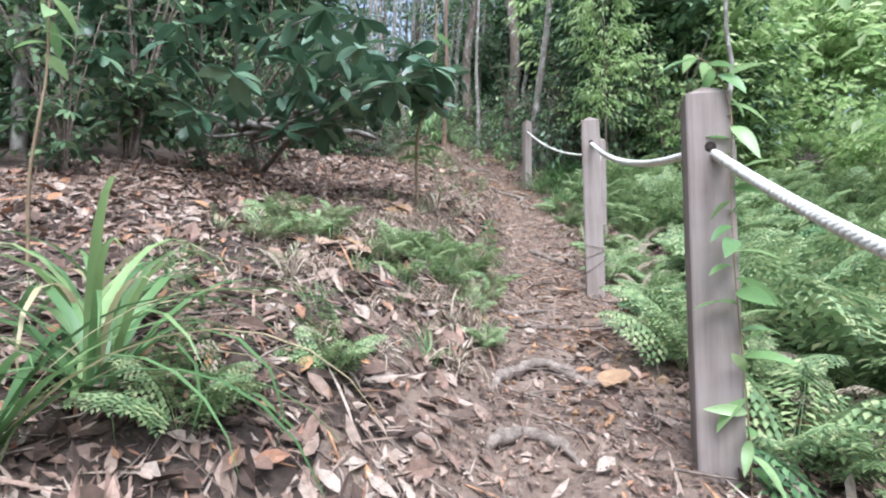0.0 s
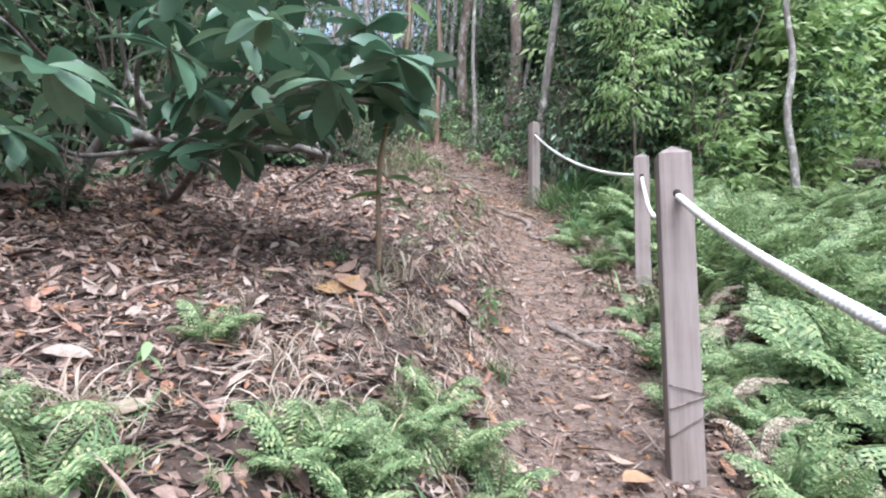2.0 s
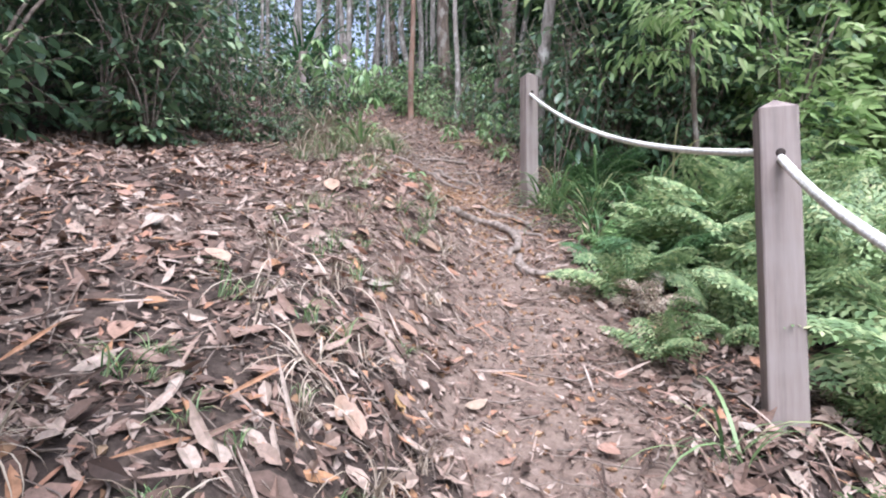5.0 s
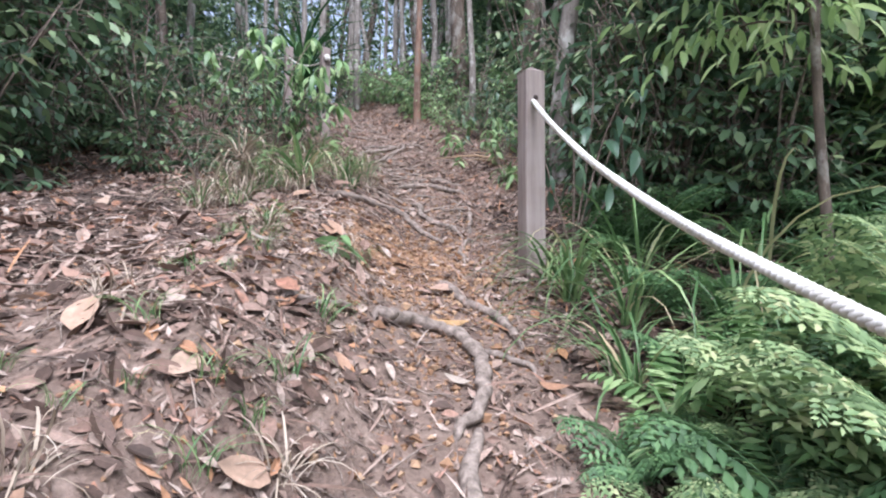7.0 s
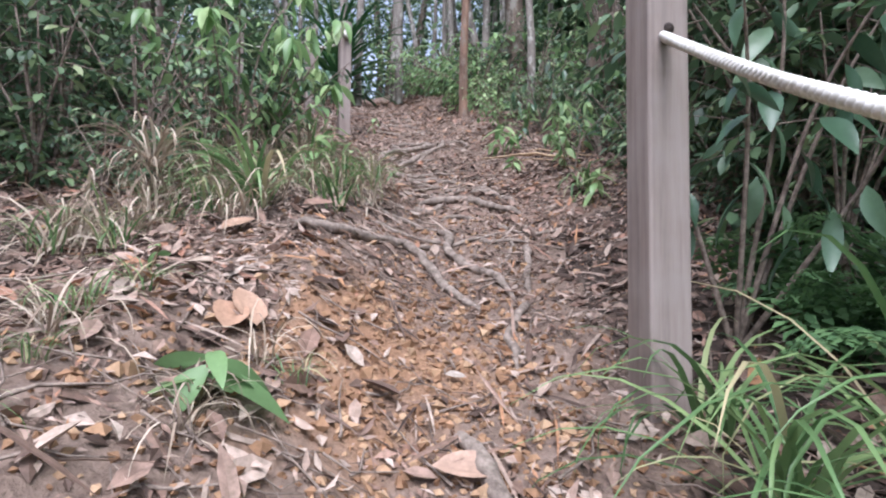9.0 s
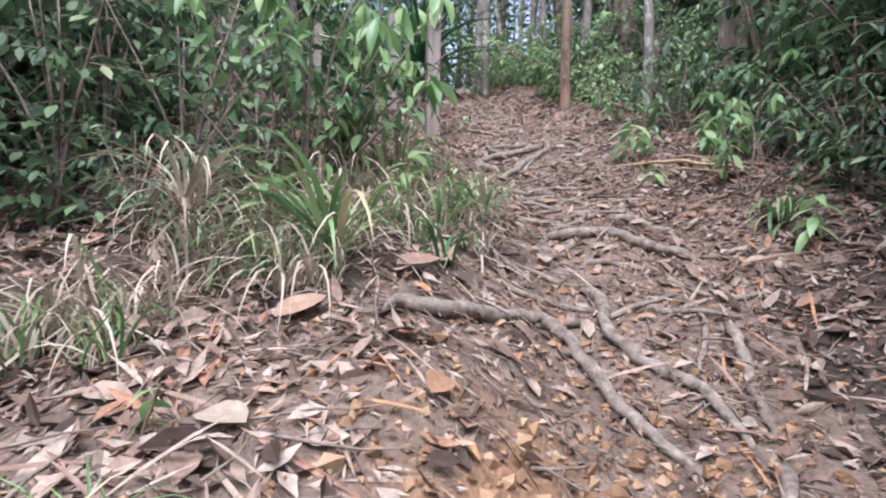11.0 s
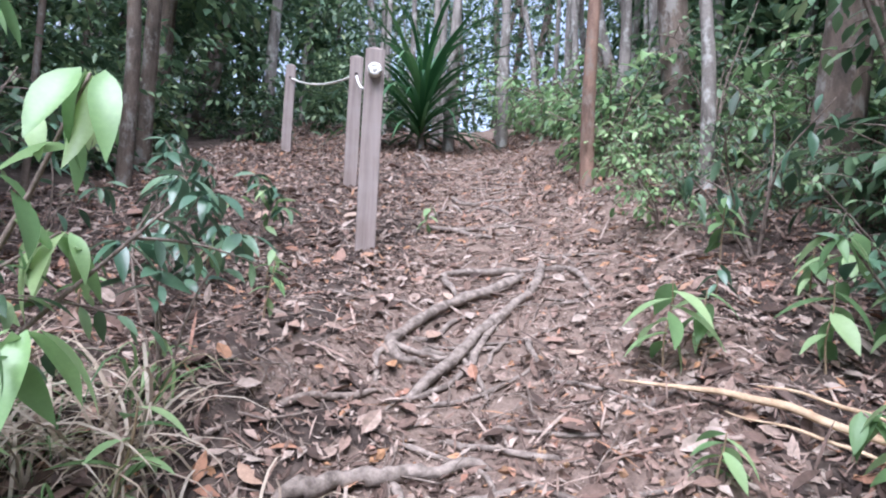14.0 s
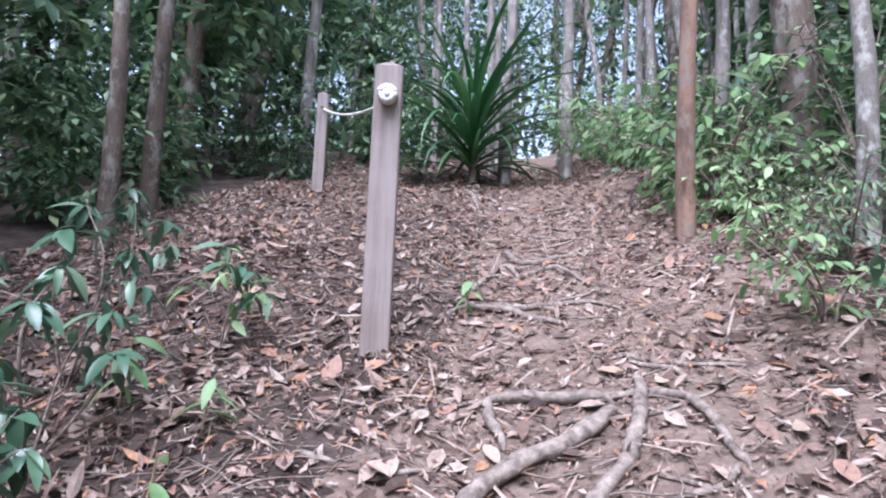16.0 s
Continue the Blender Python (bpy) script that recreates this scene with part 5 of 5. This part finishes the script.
leafy_shrub(-0.72, 13.3, [(0.14, -0.02, 0.62, 7), (0.2, 0.12, 0.5, 6), (-0.1, 0.1, 0.7, 7), (0.02, -0.2, 0.45, 6)],
            "shrub with broad grey-green leaves over dark litter", dark_leaf, 0.12, droop=-8, tips=dark_leaf)
for x, y, sc in ((-1.55, 14.05, 0.6), (-1.95, 14.35, 0.75), (-1.3, 13.75, 0.45), (-2.3, 13.9, 0.8), (-1.75, 14.9, 0.5), (-2.5, 14.9, 0.7)):
    leafy_shrub(x, y, [(0.2 * sc, -0.15 * sc, sc * 0.8, 5), (-0.2 * sc, 0.1, sc, 6), (0.05, 0.25 * sc, 0.75 * sc, 5), (0.25 * sc, 0.2 * sc, 0.55 * sc, 5)],
                "thin woodland seedling bush with grey-green leaves over dark litter", dark_leaf if sc != 0.5 else green_leaf, 0.11, "understory_bush", -10, dark_leaf)
leafy_shrub(1.85, 10.95, [(-0.1, -0.45, 1.15, 9), (0.4, -0.4, 1.2, 9), (0.1, -0.2, 1.4, 9), (-0.3, 0.1, 1.0, 8), (0.6, 0.0, 1.3, 9), (0.3, -0.6, 0.8, 8)],
            "dark green broadleaf shrub crowding the fence post", dark_leaf, 0.17)
leafy_shrub(1.42, 13.45, [(-0.15, -0.1, 0.45, 5), (-0.2, 0.15, 0.38, 5), (0.1, -0.3, 0.5, 5), (-0.05, 0.1, 0.6, 6), (0.3, 0.2, 0.55, 6)],
            "green shrub with mid-sized leaves beside the upper trail", green_leaf, 0.1, droop=-12, tips=green_leaf)
for x, y, sc in ((1.9, 13.2, 0.8), (2.1, 13.9, 0.9), (2.0, 12.6, 0.7), (1.95, 14.7, 0.8), (2.3, 12.9, 1.0), (1.75, 15.1, 0.7), (2.2, 12.1, 0.8), (2.45, 12.4, 1.3), (2.5, 13.3, 1.4), (2.6, 14.2, 1.3), (2.4, 11.6, 1.2), (2.9, 12.9, 1.6), (3.0, 13.9, 1.6), (2.35, 13.6, 1.1), (2.5, 15.0, 1.2)):
    c = copy_thing(shrub_m[2 if sc < 1.05 else 1 if sc < 1.5 else 3], Matrix.Identity(4))
    c.matrix_basis = here(x, y, -0.03, 300 * x) @ Matrix.Scale(sc if sc < 1.05 else 0.75 * sc, 4)
for x, y, sc, k in ((-1.3, 12.0, 0.85, 0), (-1.05, 12.4, 0.75, 0), (-1.6, 12.5, 0.75, 1), (-1.75, 11.7, 0.9, 0), (-1.2, 11.6, 0.6, 2), (-0.75, 12.6, 0.85, 2), (-0.95, 12.1, 0.8, 2)):
    c = copy_thing(shrub_m[k], Matrix.Identity(4))
    c.matrix_basis = here(x, y, -0.03, 500 * x) @ Matrix.Scale(sc, 4)
leafy_shrub(1.75, 14.6, [(-0.4, -0.2, 0.5, 9), (-0.3, 0.2, 0.45, 8), (0.1, -0.4, 0.7, 9), (-0.1, 0.1, 0.75, 9), (0.3, 0.2, 0.8, 9)],
            "low shrub with layered green leaves beside the upper trail", dark_leaf, 0.14, droop=-12, tips=green_leaf)
leafy_shrub(1.2, 15.6, [(-0.4, -0.3, 0.5, 9), (-0.2, -0.5, 0.65, 9), (0.1, 0.1, 0.9, 9), (0.3, -0.4, 0.8, 9), (-0.4, 0.2, 0.6, 8)],
            "low shrub with layered blue-green leaves beside the trail", dark_leaf, 0.13)


# ---- trees that stand out ----
def lone_tree(name, x, y, line, r, mat, label):
    e = new(name)
    b = on_ground(x, y)
    e.matrix_basis = Matrix.Translation(b)
    tagged(e, label, "tree")
    V, t, q = tube(smooth_line([(0, 0, -0.3)] + line, 40), [r * 1.25, r, r * 0.85, r * 0.6], 11, 0.025, 4)
    part("trunk", mesh_of("trunk", V, [t, q], mat), e)
    return e


lone_tree("pale_tree", 1.95, 12.6, [(0.02, 0, 0.6), (0.12, 0, 1.6), (0.36, 0, 3.4), (0.5, 0, 5.2), (0.9, 0.2, 9)], 0.085, BARK_GREY, "pale grey leaning tree trunk behind the fence post")
lone_tree("thin_pale_tree", 4.82, 9.5, [(0.04, 0, 0.8), (-0.03, 0, 1.6), (0.08, 0, 2.4), (0.02, 0, 3.4), (0.2, 0, 6)], 0.05, BARK_GREY, "thin wavering pale grey trunk above the ferns")
lone_tree("orange_tree", -0.03, 17.4, [(0.0, 0, 1), (0.04, 0, 2.5), (0.0, 0, 4.5), (0.1, 0, 9)], 0.06, BARK_ORANGE, "slim tree with flaking orange-brown bark beside the trail")
lone_tree("mottled_tree", 0.98, 17.2, [(0.02, 0, 1), (-0.05, 0, 2.5), (0.0, 0, 4.5), (0.1, 0, 9)], 0.055, BARK_GREY, "slim tree with blotched grey and white bark")
for x, y, r in ((-2.95, 21.0, 0.085), (-3.9, 15.6, 0.06), (-4.9, 16.6, 0.08), (-3.3, 14.4, 0.022), (-2.05, 21.2, 0.08), (-2.6, 22.8, 0.09), (-0.9, 21.5, 0.06), (0.4, 20.6, 0.08), (1.3, 21.8, 0.075), (-0.1, 23.3, 0.07), (-5.6, 19.5, 0.09), (-6.6, 18.2, 0.13), (-4.2, 23.5, 0.08), (-3.6, 21.9, 0.07), (2.4, 19.2, 0.1), (-1.6, 24.5, 0.08), (-3.0, 24.2, 0.05), (-1.2, 23.0, 0.045), (0.2, 22.1, 0.04), (0.9, 23.6, 0.055), (1.9, 22.9, 0.05), (2.9, 21.4, 0.06), (3.4, 23.2, 0.07), (-4.9, 22.2, 0.055), (-5.4, 24.4, 0.07), (-0.5, 25.6, 0.06), (-2.2, 26.0, 0.06), (1.5, 25.2, 0.06)):
    lone_tree("slim_tree", x, y, [(0.0, 0, 1.2), (g.normal(0, 0.06), 0, 3), (g.normal(0, 0.15), 0, 6), (g.normal(0, 0.3), 0, 10)], r, BARK_GREY if r < 0.12 and y > 17 else BARK_BROWN, "tall slim tree trunk with pale mottled bark")

# its crown shares the clearing's light-imitating leaf colour
bright = plant("bright_tree", tree_kind(141, 6.0, 0.02, BARK_BROWN, EDGE, 0.22, 46, 9, 9, 0.12, LONG_LEAF, 0.01, 0.55), Matrix.Translation(on_ground(2.78, 9.55)), "young tree full of hanging light green leaves", "tree", "", TREE_PARTS)

# the strap-leaved screw pine at the head of the trail
pine = new("screw_pine")
pine.matrix_basis = Matrix.Translation(on_ground(-3.2, 20.4))
tagged(pine, "screw pine with long dark green strap leaves", "screw pine")
straps = []
for b in (0.9, 1.6, 2.4):
    V, t, q = blade_shape(9, 0.045, b, 1.0)
    straps.append(mesh_of("strap_leaf", V, [q], PANDAN))
for k in range(110):
    h = 0.15 + 0.9 * k / 110
    part("strap_leaf", straps[k % 3], pine, m=Matrix.Translation((0, 0, h)) @ pose(0, 0, 0, 0, 0, 137.5 * k) @ pose(0, 0, 0, -(78 - 64 * k / 110) + g.normal(0, 6), 0, 0) @ Matrix.Scale(g.uniform(1.4, 2.3), 4))
limb(pine, [Vector((0, 0, -0.1)), Vector((0.02, 0, 0.5)), Vector((0, 0, 1.1))], 0.07, 0.05, BARK_BROWN, "trunk")

# ferns and sedges on the left bank
for x, y, s in ((-0.74, 3.19, 0.3), (-0.01, 3.9, 0.34), (0.12, 4.2, 0.36), (-0.1, 3.47, 0.36), (0.0, 3.26, 0.32), (0.18, 3.94, 0.38), (0.33, 3.96, 0.3), (-0.81, 4.26, 0.3), (-0.27, 3.52, 0.33), (-0.31, 2.98, 0.31),
                (-0.33, 1.75, 0.34), (-0.6, 1.35, 0.4), (-0.95, 3.3, 0.35), (0.28, 3.6, 0.28), (-0.9, 2.9, 0.3), (0.2, 2.6, 0.2)):
    c = copy_thing(fern_m[int(100 * s) % 3], Matrix.Identity(4))
    c.matrix_basis = here(x, y, 0, 700 * s) @ Matrix.Scale(s, 4)
    tagged(c, "small light green fern on the leafy bank")

# the heap of dead straps
tuft(151, 60, 0.5, 0.016, 42, STRAW, "dead_frond_heap", "heap of dry grey-brown strap leaves on the bank", "dead leaves", here(-0.66, 11.3, 0.28))
tuft(152, 40, 0.42, 0.012, 45, STRAW, "dead_frond_heap", "heap of dry grey-brown strap leaves on the bank", "dead leaves", here(-0.1, 5.5, 0.05))

# the climber on the first post
climber = new("climbing_vine")
climber.matrix_basis = Matrix.Translation((0.825, 1.81, 0.575))
tagged(climber, "thin green vine with small leaves climbing a post", "vine")
line = [Vector((0.05 + 0.014 * math.sin(5 * h), -0.098 - 0.006 * math.cos(7 * h), h)) for h in np.linspace(-0.1, 1.3, 9)] + [Vector((0.03, -0.05, 1.46)), Vector((-0.02, -0.02, 1.52))]
limb(climber, line, 0.003, 0.002, STEM, "stem")
for k in range(46):
    u = k / 45 * 10
    i = min(int(u), 9)
    leaf_part(climber, young_leaf, k, line[i].lerp(line[i + 1], u - i), g.uniform(90, 270) if k < 26 else g.uniform(0, 360), g.normal(0, 25), g.normal(0, 25), g.uniform(0.08, 0.15))


# big arching blades of the first sedge, hanging over the bank
arch = tuft(83, 8, 0.7, 0.028, 25, GRASS, "sedge", SEDGE, "sedge", here(-0.92, 1.2))
V, t, q = blade_shape(10, 0.026, 2.5, 1.0)
long_blade = mesh_of("blade", V, [q], GRASS)
for yaw, tip, ln in ((-70, -30, 1.15), (-85, -38, 1.05), (-55, -24, 1.0), (-100, -45, 0.95), (-40, -30, 0.9), (-75, -50, 1.0), (-90, -20, 0.85), (-62, -42, 0.95), (-110, -35, 0.8)):
    part("blade", long_blade, arch, m=pose(0, 0, 0, 0, 0, yaw) @ pose(0, 0, 0, tip, 0, 0) @ Matrix.Scale(ln, 4))

sapling(-1.55, 2.15, 1.05, (0.05, -0.1), "thin sapling with a few yellow-green leaves", 6, young_leaf, 0.15, 0.008, 0.75)
PALE_FRONDS = [frond_mesh(47, YOUNG, 0.6, 10, 1.2, 0.34, 0.3), frond_mesh(48, YOUNG, 0.5, 9, 1.0, 0.38, 0.3)]
pale_m = fern(68, PALE_FRONDS, 8, "yellow-green plant with broad lobed leaflets among the ferns")
pale_m.matrix_basis = here(2.0, 9.2) @ Matrix.Scale(0.65, 4)
for x, y, sc in ((2.25, 9.4, 0.7), (2.4, 8.9, 0.7), (1.85, 8.95, 0.45), (2.75, 9.3, 0.75), (2.15, 8.75, 0.55), (2.55, 9.6, 0.7)):
    c = copy_thing(pale_m, Matrix.Identity(4))
    c.matrix_basis = here(x, y, 0.0, 210 * y) @ Matrix.Scale(sc, 4)
for x, y, sc, k in ((1.78, 8.85, 0.45, 3), (2.05, 8.5, 0.55, 4), (2.4, 8.45, 0.7, 1), (2.4, 7.9, 0.7, 2), (2.7, 8.1, 0.8, 0)):
    c = copy_thing((fern_m + dark_m)[k], Matrix.Identity(4))
    c.matrix_basis = here(x, y, 0.0, 170 * y) @ Matrix.Scale(sc, 4)

for k, (x, y, ln) in enumerate(((-0.05, 12.1, 0.55), (0.02, 12.55, 0.5), (-0.3, 11.85, 0.6), (0.1, 11.75, 0.4), (-0.45, 12.6, 0.5))):
    tuft(160 + k, 12, ln, 0.016, 18, GRASS, "sedge", SEDGE, "sedge", here(x, y))
for x, y, h, n, s in ((-0.25, 12.2, 0.32, 9, 0.15), (-0.55, 11.55, 0.35, 9, 0.14), (-0.75, 11.75, 0.4, 10, 0.15), (-0.4, 12.9, 0.3, 8, 0.14)):
    sapling(x, y, h, (0.02, 0.03), SEED, n, green_leaf, s, 0.006, 0.35, STEM, None, "seedling", 10)
tuft(170, 26, 0.4, 0.02, 34, GRASS, "sedge", SEDGE, "sedge", here(1.48, 12.85))
tuft(171, 22, 0.75, 0.03, 14, GRASS, "sedge", SEDGE, "sedge", here(-0.25, 11.55))

tendril = new("dry_tendril")
tendril.matrix_basis = Matrix.Translation((1.155, 4.36, 1.72))
tagged(tendril, "thin dark dry tendril wound round a fence post", "tendril")
for z, tip in ((0.0, 0.03), (0.05, -0.015), (-0.09, 0.05)):
    r = POST_W * 0.5 + 0.004
    line = [Vector((r * cx, r * cy, z + tip * cx)) for cx, cy in ((1.0, 0.5), (1.02, -0.2), (0.98, -0.98), (0, -1.03), (-0.98, -0.98), (-1.02, 0), (-0.98, 0.7))]
    turned = Matrix.Rotation(radians(-12), 3, "Z")
    limb(tendril, [turned @ v for v in line], 0.0035, 0.0025, TWIG, "strand")
